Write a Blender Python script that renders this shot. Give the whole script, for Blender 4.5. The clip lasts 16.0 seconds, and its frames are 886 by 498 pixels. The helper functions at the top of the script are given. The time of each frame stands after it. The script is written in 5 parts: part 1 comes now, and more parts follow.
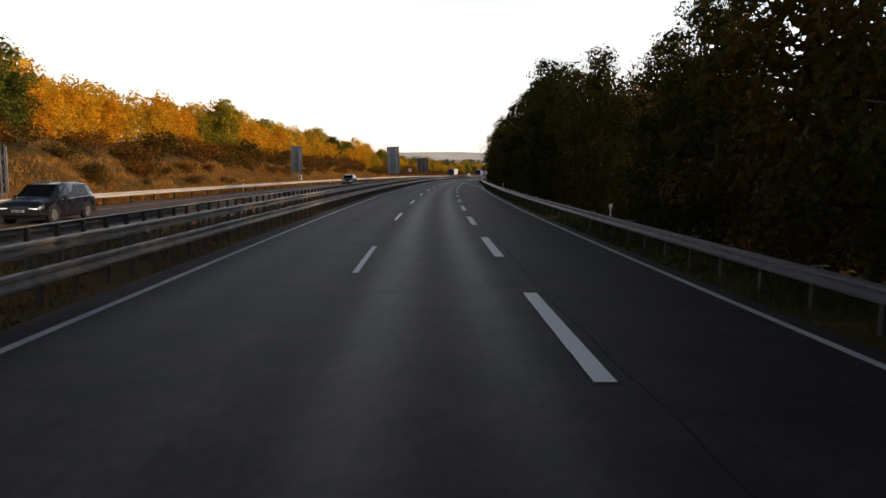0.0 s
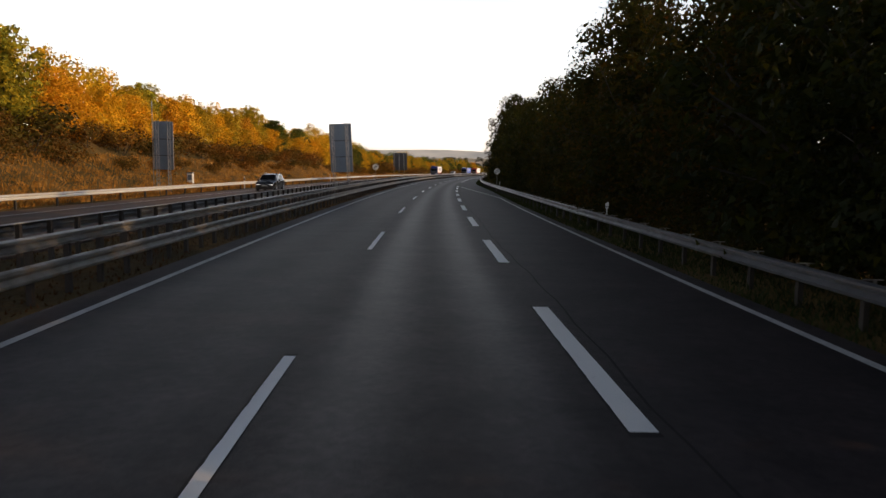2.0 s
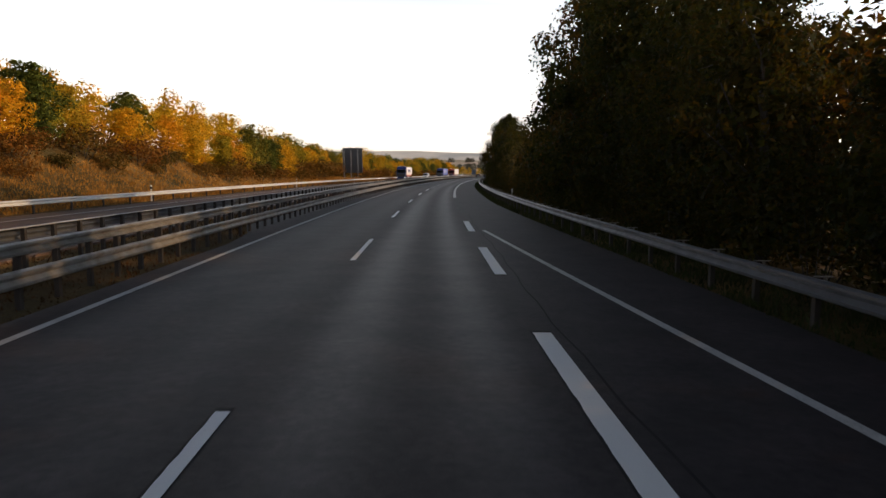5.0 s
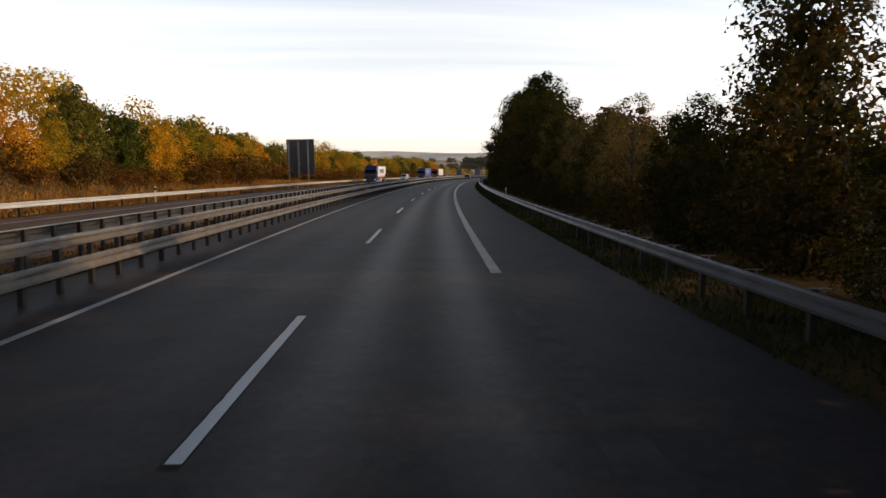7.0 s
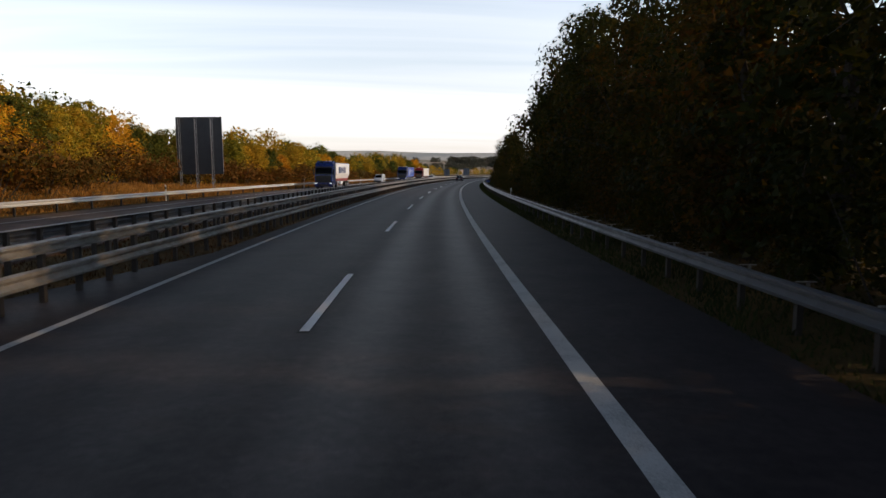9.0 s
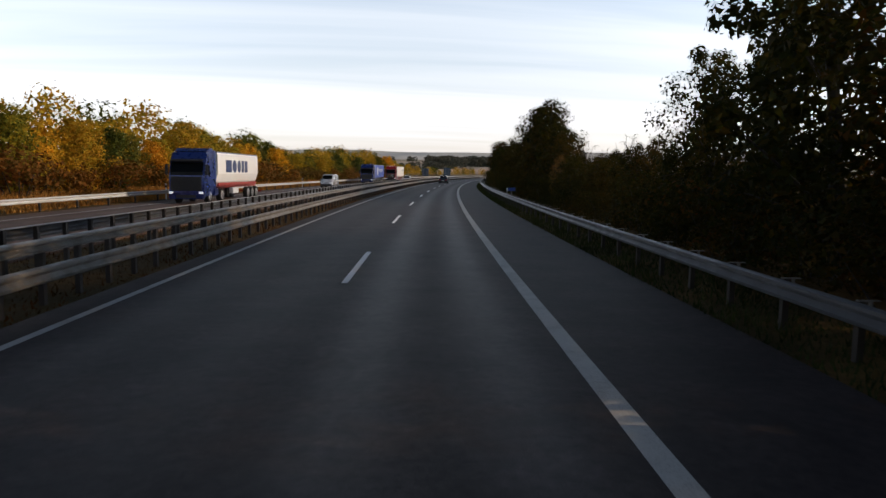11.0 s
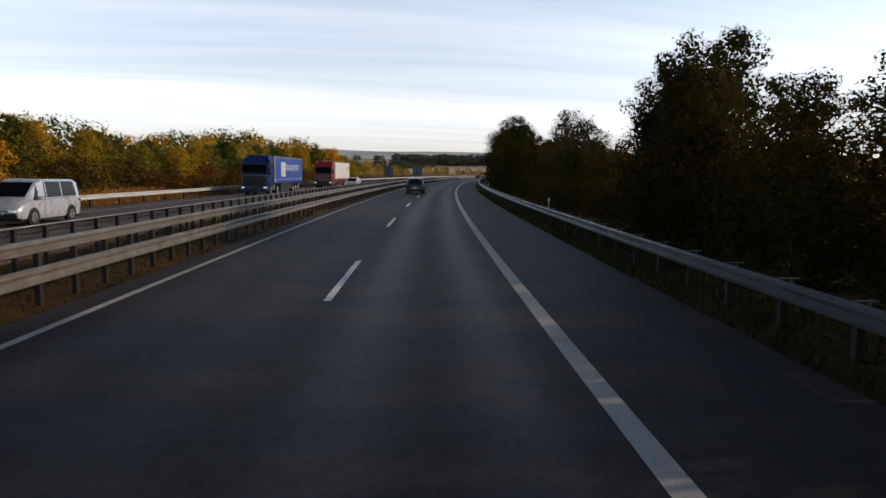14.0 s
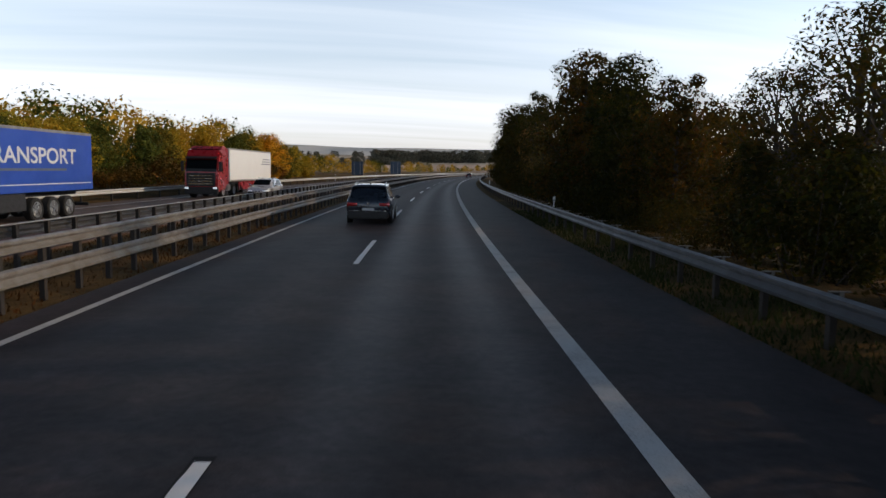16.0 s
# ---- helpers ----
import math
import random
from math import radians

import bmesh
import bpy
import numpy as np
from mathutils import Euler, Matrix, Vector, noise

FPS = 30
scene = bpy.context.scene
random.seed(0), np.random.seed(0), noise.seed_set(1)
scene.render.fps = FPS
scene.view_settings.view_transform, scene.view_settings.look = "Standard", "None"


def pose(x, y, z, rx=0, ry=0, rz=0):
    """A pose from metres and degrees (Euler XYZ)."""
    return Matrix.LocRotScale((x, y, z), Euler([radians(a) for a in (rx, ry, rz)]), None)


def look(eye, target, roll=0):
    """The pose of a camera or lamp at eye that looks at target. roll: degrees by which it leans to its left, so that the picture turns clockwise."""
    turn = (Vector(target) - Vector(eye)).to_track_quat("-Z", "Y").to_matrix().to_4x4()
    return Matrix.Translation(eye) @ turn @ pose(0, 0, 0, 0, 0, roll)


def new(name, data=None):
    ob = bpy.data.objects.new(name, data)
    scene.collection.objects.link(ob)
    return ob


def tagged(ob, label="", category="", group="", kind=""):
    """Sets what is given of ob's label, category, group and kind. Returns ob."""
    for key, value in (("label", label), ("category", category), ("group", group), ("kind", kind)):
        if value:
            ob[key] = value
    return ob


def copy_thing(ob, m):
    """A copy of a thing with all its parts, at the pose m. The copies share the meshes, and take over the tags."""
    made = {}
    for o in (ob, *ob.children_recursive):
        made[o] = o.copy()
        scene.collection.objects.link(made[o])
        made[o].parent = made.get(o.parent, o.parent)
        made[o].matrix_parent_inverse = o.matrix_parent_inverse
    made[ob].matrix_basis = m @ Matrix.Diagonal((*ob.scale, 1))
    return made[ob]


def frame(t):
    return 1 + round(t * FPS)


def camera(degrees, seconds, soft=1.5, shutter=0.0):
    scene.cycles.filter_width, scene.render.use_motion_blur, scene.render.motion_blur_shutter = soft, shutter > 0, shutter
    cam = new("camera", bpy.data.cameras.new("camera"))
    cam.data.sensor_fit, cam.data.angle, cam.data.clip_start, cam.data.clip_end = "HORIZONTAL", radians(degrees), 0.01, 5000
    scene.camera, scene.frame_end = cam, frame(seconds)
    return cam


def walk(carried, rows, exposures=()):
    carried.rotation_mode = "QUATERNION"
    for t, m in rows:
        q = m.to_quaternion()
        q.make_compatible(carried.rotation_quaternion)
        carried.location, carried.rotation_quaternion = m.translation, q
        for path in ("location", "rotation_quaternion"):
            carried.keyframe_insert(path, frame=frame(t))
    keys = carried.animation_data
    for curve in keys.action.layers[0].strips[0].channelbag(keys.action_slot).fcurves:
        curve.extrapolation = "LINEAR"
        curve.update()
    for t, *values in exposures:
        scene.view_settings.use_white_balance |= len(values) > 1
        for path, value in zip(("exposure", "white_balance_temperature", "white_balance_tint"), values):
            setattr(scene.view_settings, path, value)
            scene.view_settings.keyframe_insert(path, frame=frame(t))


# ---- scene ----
cam = camera(64.6, 16.0, shutter=0.05)
PATH = [
    (0.0, (1.636, 1.524, 2.387), (1.954, 11.459, 1.293), 0.65),
    (0.5, (1.737, 13.934, 2.387), (2.124, 23.867, 1.296), 0.47),
    (1.0, (1.914, 26.356, 2.387), (2.367, 36.283, 1.273), 0.42),
    (1.5, (2.181, 38.644, 2.387), (2.683, 48.573, 1.305), 0.33),
    (2.0, (2.449, 51.053, 2.387), (3.059, 60.971, 1.269), 0.98),
    (2.5, (2.878, 63.212, 2.387), (3.594, 73.130, 1.328), 0.81),
    (3.0, (3.490, 75.710, 2.387), (4.289, 85.616, 1.278), 0.73),
    (3.5, (4.242, 88.085, 2.387), (5.050, 97.991, 1.278), 0.06),
    (4.0, (5.000, 100.450, 2.387), (5.859, 110.353, 1.292), 0.12),
    (4.5, (5.767, 112.624, 2.387), (6.707, 122.519, 1.293), 0.24),
    (5.0, (6.621, 124.792, 2.387), (7.643, 134.679, 1.295), 0.37),
    (5.5, (7.563, 136.953, 2.387), (8.666, 146.832, 1.297), 0.50),
    (6.0, (8.591, 149.108, 2.387), (9.776, 158.978, 1.299), 0.63),
    (6.5, (9.707, 161.255, 2.387), (10.972, 171.115, 1.300), 0.76),
    (7.0, (11.032, 173.781, 2.387), (12.325, 183.638, 1.302), 0.18),
    (7.5, (12.302, 186.044, 2.387), (13.643, 195.890, 1.264), 0.57),
    (8.0, (13.639, 198.183, 2.387), (15.033, 208.028, 1.321), 0.57),
    (8.5, (15.070, 210.319, 2.387), (16.514, 220.155, 1.310), 0.68),
    (9.0, (16.581, 222.596, 2.387), (18.109, 232.419, 1.304), 0.39),
    (9.5, (18.214, 234.841, 2.387), (19.825, 244.651, 1.304), 0.46),
    (10.0, (19.935, 247.074, 2.387), (21.629, 256.870, 1.304), 0.54),
    (10.5, (21.744, 259.295, 2.387), (23.521, 269.076, 1.304), 0.62),
    (11.0, (23.640, 271.502, 2.387), (25.499, 281.268, 1.304), 0.70),
    (11.5, (25.623, 283.696, 2.387), (27.565, 293.446, 1.304), 0.77),
    (12.0, (27.742, 295.866, 2.387), (29.777, 305.595, 1.296), 0.65),
    (12.5, (29.975, 307.968, 2.387), (32.068, 317.684, 1.287), 0.42),
    (13.0, (32.221, 319.988, 2.387), (34.405, 329.681, 1.262), 0.81),
    (13.5, (34.604, 332.100, 2.387), (36.846, 341.786, 1.311), 0.54),
    (14.0, (37.030, 344.282, 2.387), (39.323, 353.955, 1.304), 0.61),
    (14.5, (39.588, 356.293, 2.387), (41.922, 365.955, 1.288), 0.65),
    (15.0, (42.064, 368.182, 2.387), (44.489, 377.825, 1.316), 0.90),
    (15.5, (44.735, 380.235, 2.387), (47.233, 389.857, 1.302), 0.90),
    (16.0, (47.605, 392.412, 2.387), (50.157, 402.016, 1.266), 0.88),
]
EXPOSURES = [(0.0, -0.78, 7300, 16), (4.0, -0.73, 7250, 16), (7.0, -1.05, 7100, 15), (8.5, -1.15, 6600, 13), (11.5, -1.25, 6400, 13), (13.0, -1.35, 6100, 12), (14.5, -1.35, 6300, 12), (16.0, -1.35, 6150, 11)]
walk(cam, [(t, look(eye, target, roll)) for t, eye, target, roll in PATH], EXPOSURES)

# ---- daylight: low sun from the side beyond the right-hand trees ----
SUN_AZ, SUN_EL = 102.0, 19.0          # degrees clockwise from the first heading, and above the horizon
az, el = radians(SUN_AZ), radians(SUN_EL)
sun_way = Vector((math.sin(az) * math.cos(el), math.cos(az) * math.cos(el), math.sin(el)))
sun_data = bpy.data.lights.new("sun", "SUN")
sun_data.energy, sun_data.angle, sun_data.color = 5.0, radians(0.6), (1.0, 0.70, 0.37)
sun_lamp = new("sun", sun_data)
sun_lamp.matrix_world = look(sun_way * 200, (0, 0, 0))

world = bpy.data.worlds.new("sky")
scene.world = world
world.use_nodes = True
wt = world.node_tree
wt.nodes.clear()


def wn(kind, **values):
    node = wt.nodes.new(kind)
    for key, value in values.items():
        node.inputs[key].default_value = value
    return node


sky = wn("ShaderNodeTexSky")
sky.sky_type, sky.sun_disc = "NISHITA", False
sky.sun_elevation, sky.sun_rotation = el, az
sky.air_density, sky.dust_density, sky.ozone_density = 1.0, 0.9, 1.2
tc = wn("ShaderNodeTexCoord")
split = wn("ShaderNodeSeparateXYZ")
wt.links.new(tc.outputs["Generated"], split.inputs[0])
lift = wn("ShaderNodeMath")
lift.operation = "ADD"
lift.inputs[1].default_value = 0.08
wt.links.new(split.outputs["Z"], lift.inputs[0])
flat = wn("ShaderNodeVectorMath")
flat.operation = "DIVIDE"
spread = wn("ShaderNodeCombineXYZ")
for k in range(3):
    wt.links.new(lift.outputs[0], spread.inputs[k])
wt.links.new(tc.outputs["Generated"], flat.inputs[0])
wt.links.new(spread.outputs[0], flat.inputs[1])
stretch = wn("ShaderNodeMapping")
stretch.inputs["Rotation"].default_value = (0, 0, radians(12))
stretch.inputs["Scale"].default_value = (0.20, 1.15, 1.0)
wt.links.new(flat.outputs[0], stretch.inputs[0])
cirrus = wn("ShaderNodeTexNoise", Scale=1.0, Detail=7.0, Roughness=0.55, Distortion=0.5)
wt.links.new(stretch.outputs[0], cirrus.inputs["Vector"])
veil = wn("ShaderNodeValToRGB")
veil.color_ramp.elements[0].position, veil.color_ramp.elements[0].color = 0.34, (0.56, 0.56, 0.56, 1)
veil.color_ramp.elements[1].position, veil.color_ramp.elements[1].color = 0.66, (0.95, 0.95, 0.95, 1)
wt.links.new(cirrus.outputs["Fac"], veil.inputs[0])
grey = wn("ShaderNodeRGBToBW")
wt.links.new(sky.outputs[0], grey.inputs[0])
cloud = wn("ShaderNodeMix")
cloud.data_type, cloud.blend_type = "RGBA", "MULTIPLY"
cloud.inputs[0].default_value = 1.0
cloud.inputs[7].default_value = (2.05, 2.05, 2.08, 1)
wt.links.new(grey.outputs[0], cloud.inputs[6])
cover = wn("ShaderNodeMix")
cover.data_type = "RGBA"
wt.links.new(veil.outputs[0], cover.inputs[0])
wt.links.new(sky.outputs[0], cover.inputs[6])
wt.links.new(cloud.outputs[2], cover.inputs[7])
# the hazy lower sky is much brighter than the zenith
dense = wn("ShaderNodeValToRGB")
dense.color_ramp.elements[0].position, dense.color_ramp.elements[0].color = 0.0, (5.6, 5.6, 5.6, 1)
dense.color_ramp.elements[1].position, dense.color_ramp.elements[1].color = 0.6, (1.15, 1.15, 1.15, 1)
for place_z, level in ((0.10, 6.6), (0.23, 7.9), (0.34, 5.0)):
    dense.color_ramp.elements.new(place_z).color = (level, level, level, 1)
wt.links.new(split.outputs["Z"], dense.inputs[0])
haze = wn("ShaderNodeVectorMath")
haze.operation = "SCALE"
wt.links.new(cover.outputs[2], haze.inputs[0])
wt.links.new(dense.outputs[0], haze.inputs["Scale"])
# cream along the horizon, blue above
tone = wn("ShaderNodeValToRGB")
tone.color_ramp.elements[0].position, tone.color_ramp.elements[0].color = 0.0, (1.0, 0.93, 0.84, 1)
tone.color_ramp.elements[1].position, tone.color_ramp.elements[1].color = 0.5, (0.48, 0.70, 1.0, 1)
for place_z, shade in ((0.07, (0.97, 0.97, 0.97, 1)), (0.20, (0.87, 0.95, 1.0, 1))):
    stop = tone.color_ramp.elements.new(place_z)
    stop.color = shade
wt.links.new(split.outputs["Z"], tone.inputs[0])
tinted = wn("ShaderNodeMix")
tinted.data_type, tinted.blend_type = "RGBA", "MULTIPLY"
tinted.inputs[0].default_value = 1.0
wt.links.new(haze.outputs[0], tinted.inputs[6])
wt.links.new(tone.outputs[0], tinted.inputs[7])
back = wn("ShaderNodeBackground", Strength=0.053)
wt.links.new(tinted.outputs[2], back.inputs[0])
wt.links.new(back.outputs[0], wt.nodes.new("ShaderNodeOutputWorld").inputs[0])

# ---- the road's line: s metres along, d metres to the right of the lane line ----
K0, K1, S_END = 5.954193e-04, -6.664471e-08, 900.0
STEP = 0.5
_th, _px, _py = [0.0], [0.0], [0.0]
for _i in range(int(2600 / STEP)):
    s_mid = (_i + 0.5) * STEP
    turn_mid = K0 * min(s_mid, S_END) + 0.5 * K1 * min(s_mid, S_END) ** 2
    _px.append(_px[-1] + math.sin(turn_mid) * STEP)
    _py.append(_py[-1] + math.cos(turn_mid) * STEP)
LINE = np.array([_px, _py])
LINE_S = np.arange(len(_px)) * STEP


def heading(s):
    c = np.clip(s, 0, S_END)
    return K0 * c + 0.5 * K1 * c * c


def on_road(s, d):
    """World x, y of road coordinates (arrays or numbers)."""
    s = np.asarray(s, float)
    a = heading(s)
    x = np.interp(s, LINE_S, LINE[0])
    y = np.where(s < 0, s, np.interp(s, LINE_S, LINE[1]))
    return x + d * np.cos(a), y - d * np.sin(a)


def road_coords(x, y):
    """Road coordinates of world x, y (arrays)."""
    s = np.array(y, float)
    for _ in range(12):
        cx, cy = on_road(s, 0.0)
        a = heading(s)
        s = s + 0.9 * ((x - cx) * np.sin(a) + (y - cy) * np.cos(a))
        s = np.clip(s, -2500, 2500)
    cx, cy = on_road(s, 0.0)
    a = heading(s)
    return s, (x - cx) * np.cos(a) - (y - cy) * np.sin(a)


def place(s, d, z=0.0, turn=0.0, size=1.0):
    """Pose of a thing at road coordinates: its y axis points along the road, turn is counter-clockwise."""
    x, y = on_road(s, d)
    return pose(float(x), float(y), z, 0, 0, -math.degrees(float(heading(s))) + turn) @ Matrix.Scale(size, 4)


def smooth(a, b, v):
    u = np.clip((np.asarray(v, float) - a) / (b - a), 0, 1)
    return u * u * (3 - 2 * u)


def bank(s):
    """Height of the cutting beside the far carriageway."""
    return 4.8 - 4.3 * smooth(215, 320, s)


def ground_z(s, d, x, y):
    z = -0.07 + 0 * d
    rise = bank(s) * smooth(-23.0, -33.5, d) * (1 - 0.7 * smooth(-60, -140, d))
    rise = rise + 0.35 * smooth(-21.6, -24.5, d)
    verge = -0.9 * smooth(10.5, 17.0, d) * (1 - smooth(60, 120, d))
    r = np.hypot(x - 60, y - 300)
    far = 26 * smooth(500, 1500, r) + 50 * smooth(1700, 4200, r)
    far = far * (1 + 0.25 * np.sin(x / 530 + 1.2) * np.cos(y / 710) + 0.12 * np.sin(x / 210 + y / 260))
    return z + rise + verge + far


# ---- materials ----
def material(name, build):
    m = bpy.data.materials.new(name)
    m.use_nodes = True
    t = m.node_tree
    b = t.nodes["Principled BSDF"]
    build(t, b)
    return m


def node(t, kind, links=(), **values):
    n = t.nodes.new(kind)
    for key, value in values.items():
        n.inputs[key].default_value = value
    for src, dst in links:
        t.links.new(src, n.inputs[dst])
    return n


def ramp(t, fac, stops):
    n = t.nodes.new("ShaderNodeValToRGB")
    while len(n.color_ramp.elements) < len(stops):
        n.color_ramp.elements.new(0.5)
    for e, (p, c) in zip(n.color_ramp.elements, stops):
        e.position, e.color = p, (*c, 1)
    t.links.new(fac, n.inputs[0])
    return n


def mixc(t, fac, a, b, how="MIX"):
    n = t.nodes.new("ShaderNodeMix")
    n.data_type, n.blend_type = "RGBA", how
    for v, k in ((fac, 0), (a, 6), (b, 7)):
        if isinstance(v, (int, float)):
            n.inputs[k].default_value = v
        elif isinstance(v, tuple):
            n.inputs[k].default_value = (*v, 1)
        else:
            t.links.new(v, n.inputs[k])
    return n.outputs[2]


def surface(name, colour, rough=0.5, metal=0.0, wear=0.25, scale=3.0, fine=60.0, bump=0.15, dirt=None, coat=0.0):
    """Paint, metal, plastic: two scales of variation in colour and gloss, and fine relief."""
    def build(t, b):
        co = node(t, "ShaderNodeTexCoord")
        big = node(t, "ShaderNodeTexNoise", [(co.outputs["Object"], "Vector")], Scale=scale, Detail=5.0, Roughness=0.6)
        small = node(t, "ShaderNodeTexNoise", [(co.outputs["Object"], "Vector")], Scale=fine, Detail=3.0)
        dk = dirt or tuple(c * 0.55 for c in colour)
        f = node(t, "ShaderNodeMath", [(big.outputs["Fac"], 0)])
        f.operation, f.inputs[1].default_value = "MULTIPLY", wear * 1.6
        c = mixc(t, f.outputs[0], colour, dk)
        c = mixc(t, 0.12, c, small.outputs["Color"], "OVERLAY")
        t.links.new(c, b.inputs["Base Color"])
        r = node(t, "ShaderNodeMapRange", [(big.outputs["Fac"], "Value")], **{"From Min": 0.3, "From Max": 0.7, "To Min": max(rough - 0.1, 0.03), "To Max": min(rough + 0.12, 1)})
        t.links.new(r.outputs[0], b.inputs["Roughness"])
        b.inputs["Metallic"].default_value = metal
        b.inputs["Coat Weight"].default_value = coat
        bp = node(t, "ShaderNodeBump", [(small.outputs["Fac"], "Height")], Strength=bump, Distance=0.01)
        t.links.new(bp.outputs[0], b.inputs["Normal"])
    return material(name, build)


def asphalt_build(t, b, pale=(1.0, 1.0, 1.0)):
    uv = node(t, "ShaderNodeUVMap")
    sp = node(t, "ShaderNodeSeparateXYZ", [(uv.outputs[0], 0)])
    grain = node(t, "ShaderNodeTexNoise", [(uv.outputs[0], "Vector")], Scale=55.0, Detail=4.0, Roughness=0.7)
    mp = node(t, "ShaderNodeMapping", [(uv.outputs[0], 0)])
    mp.inputs["Scale"].default_value = (1.1, 0.045, 1)
    tracks = node(t, "ShaderNodeTexNoise", [(mp.outputs[0], "Vector")], Scale=1.0, Detail=4.0, Roughness=0.55)
    blot = node(t, "ShaderNodeTexNoise", [(uv.outputs[0], "Vector")], Scale=0.8, Detail=7.0, Roughness=0.72)
    # wheel tracks of a 3.75 m lane, most polished in the right-hand lane
    ph = node(t, "ShaderNodeMath", [(sp.outputs["X"], 0)])
    ph.operation, ph.inputs[1].default_value, ph.inputs[2].default_value = "MULTIPLY_ADD", 2 * math.pi / 1.875, math.pi
    wave = node(t, "ShaderNodeMath", [(ph.outputs[0], 0)])
    wave.operation = "COSINE"
    lane_in = node(t, "ShaderNodeMapRange", [(sp.outputs["X"], "Value")], **{"From Min": -0.3, "From Max": 0.6, "To Min": 0.3, "To Max": 1.0})
    lane_out = node(t, "ShaderNodeMapRange", [(sp.outputs["X"], "Value")], **{"From Min": 3.0, "From Max": 3.7, "To Min": 1.0, "To Max": 0.0})
    used_lane = node(t, "ShaderNodeMath", [(lane_in.outputs[0], 0), (lane_out.outputs[0], 1)])
    used_lane.operation = "MULTIPLY"
    half = node(t, "ShaderNodeMapRange", [(wave.outputs[0], "Value")], **{"From Min": -1.0, "From Max": 1.0})
    polish = node(t, "ShaderNodeMath", [(half.outputs[0], 0), (used_lane.outputs[0], 1)])
    polish.operation = "MULTIPLY"
    c = ramp(t, tracks.outputs["Fac"], [(0.3, (0.0258, 0.0212, 0.0245)), (0.7, (0.0394, 0.0328, 0.0368))])
    c2 = ramp(t, polish.outputs[0], [(0.0, (0.90, 0.89, 0.90)), (1.0, (1.22, 1.23, 1.27))])
    col = mixc(t, 1.0, c.outputs[0], c2.outputs[0], "MULTIPLY")
    b2 = ramp(t, blot.outputs["Fac"], [(0.34, (0.52, 0.51, 0.54)), (0.66, (1.42, 1.34, 1.26))])
    col = mixc(t, 1.0, col, b2.outputs[0], "MULTIPLY")
    g2 = ramp(t, grain.outputs["Fac"], [(0.3, (0.5, 0.5, 0.5)), (0.7, (1.55, 1.55, 1.55))])
    col = mixc(t, 0.9, col, g2.outputs[0], "MULTIPLY")
    mid = node(t, "ShaderNodeTexNoise", [(uv.outputs[0], "Vector")], Scale=6.5, Detail=6.0, Roughness=0.65)
    m2 = ramp(t, mid.outputs["Fac"], [(0.34, (0.66, 0.66, 0.69)), (0.66, (1.34, 1.31, 1.29))])
    col = mixc(t, 1.0, col, m2.outputs[0], "MULTIPLY")
    col = mixc(t, 1.0, col, pale, "MULTIPLY")
    t.links.new(col, b.inputs["Base Color"])
    r = node(t, "ShaderNodeMapRange", [(polish.outputs[0], "Value")], **{"To Min": 0.60, "To Max": 0.49})
    rr = node(t, "ShaderNodeMath", [(tracks.outputs["Fac"], 0), (r.outputs[0], 2)])
    rr.operation, rr.inputs[1].default_value = "MULTIPLY_ADD", 0.10
    t.links.new(rr.outputs[0], b.inputs["Roughness"])
    b.inputs["Specular IOR Level"].default_value = 0.22
    bp = node(t, "ShaderNodeBump", [(grain.outputs["Fac"], "Height")], Strength=0.4, Distance=0.006)
    t.links.new(bp.outputs[0], b.inputs["Normal"])


def dull_paint_build(t, b):
    co = node(t, "ShaderNodeNewGeometry")
    big = node(t, "ShaderNodeTexNoise", [(co.outputs["Position"], "Vector")], Scale=1.3, Detail=6.0, Roughness=0.7)
    small = node(t, "ShaderNodeTexNoise", [(co.outputs["Position"], "Vector")], Scale=38.0, Detail=4.0, Roughness=0.7)
    f = node(t, "ShaderNodeMath", [(big.outputs["Fac"], 0), (small.outputs["Fac"], 1)])
    f.operation = "MULTIPLY"
    c = ramp(t, f.outputs[0], [(0.12, (0.27, 0.27, 0.27)), (0.25, (0.50, 0.50, 0.50)), (0.5, (0.62, 0.62, 0.62))])
    t.links.new(c.outputs[0], b.inputs["Base Color"])
    b.inputs["Roughness"].default_value = 0.65


def paint_build(t, b):
    co = node(t, "ShaderNodeNewGeometry")
    big = node(t, "ShaderNodeTexNoise", [(co.outputs["Position"], "Vector")], Scale=2.0, Detail=6.0, Roughness=0.7)
    small = node(t, "ShaderNodeTexNoise", [(co.outputs["Position"], "Vector")], Scale=45.0, Detail=4.0, Roughness=0.7)
    f = node(t, "ShaderNodeMath", [(big.outputs["Fac"], 0), (small.outputs["Fac"], 1)])
    f.operation = "MULTIPLY"
    c = ramp(t, f.outputs[0], [(0.08, (0.55, 0.54, 0.52)), (0.17, (0.86, 0.86, 0.86)), (0.6, (0.92, 0.92, 0.92))])
    t.links.new(c.outputs[0], b.inputs["Base Color"])
    b.inputs["Roughness"].default_value = 0.6


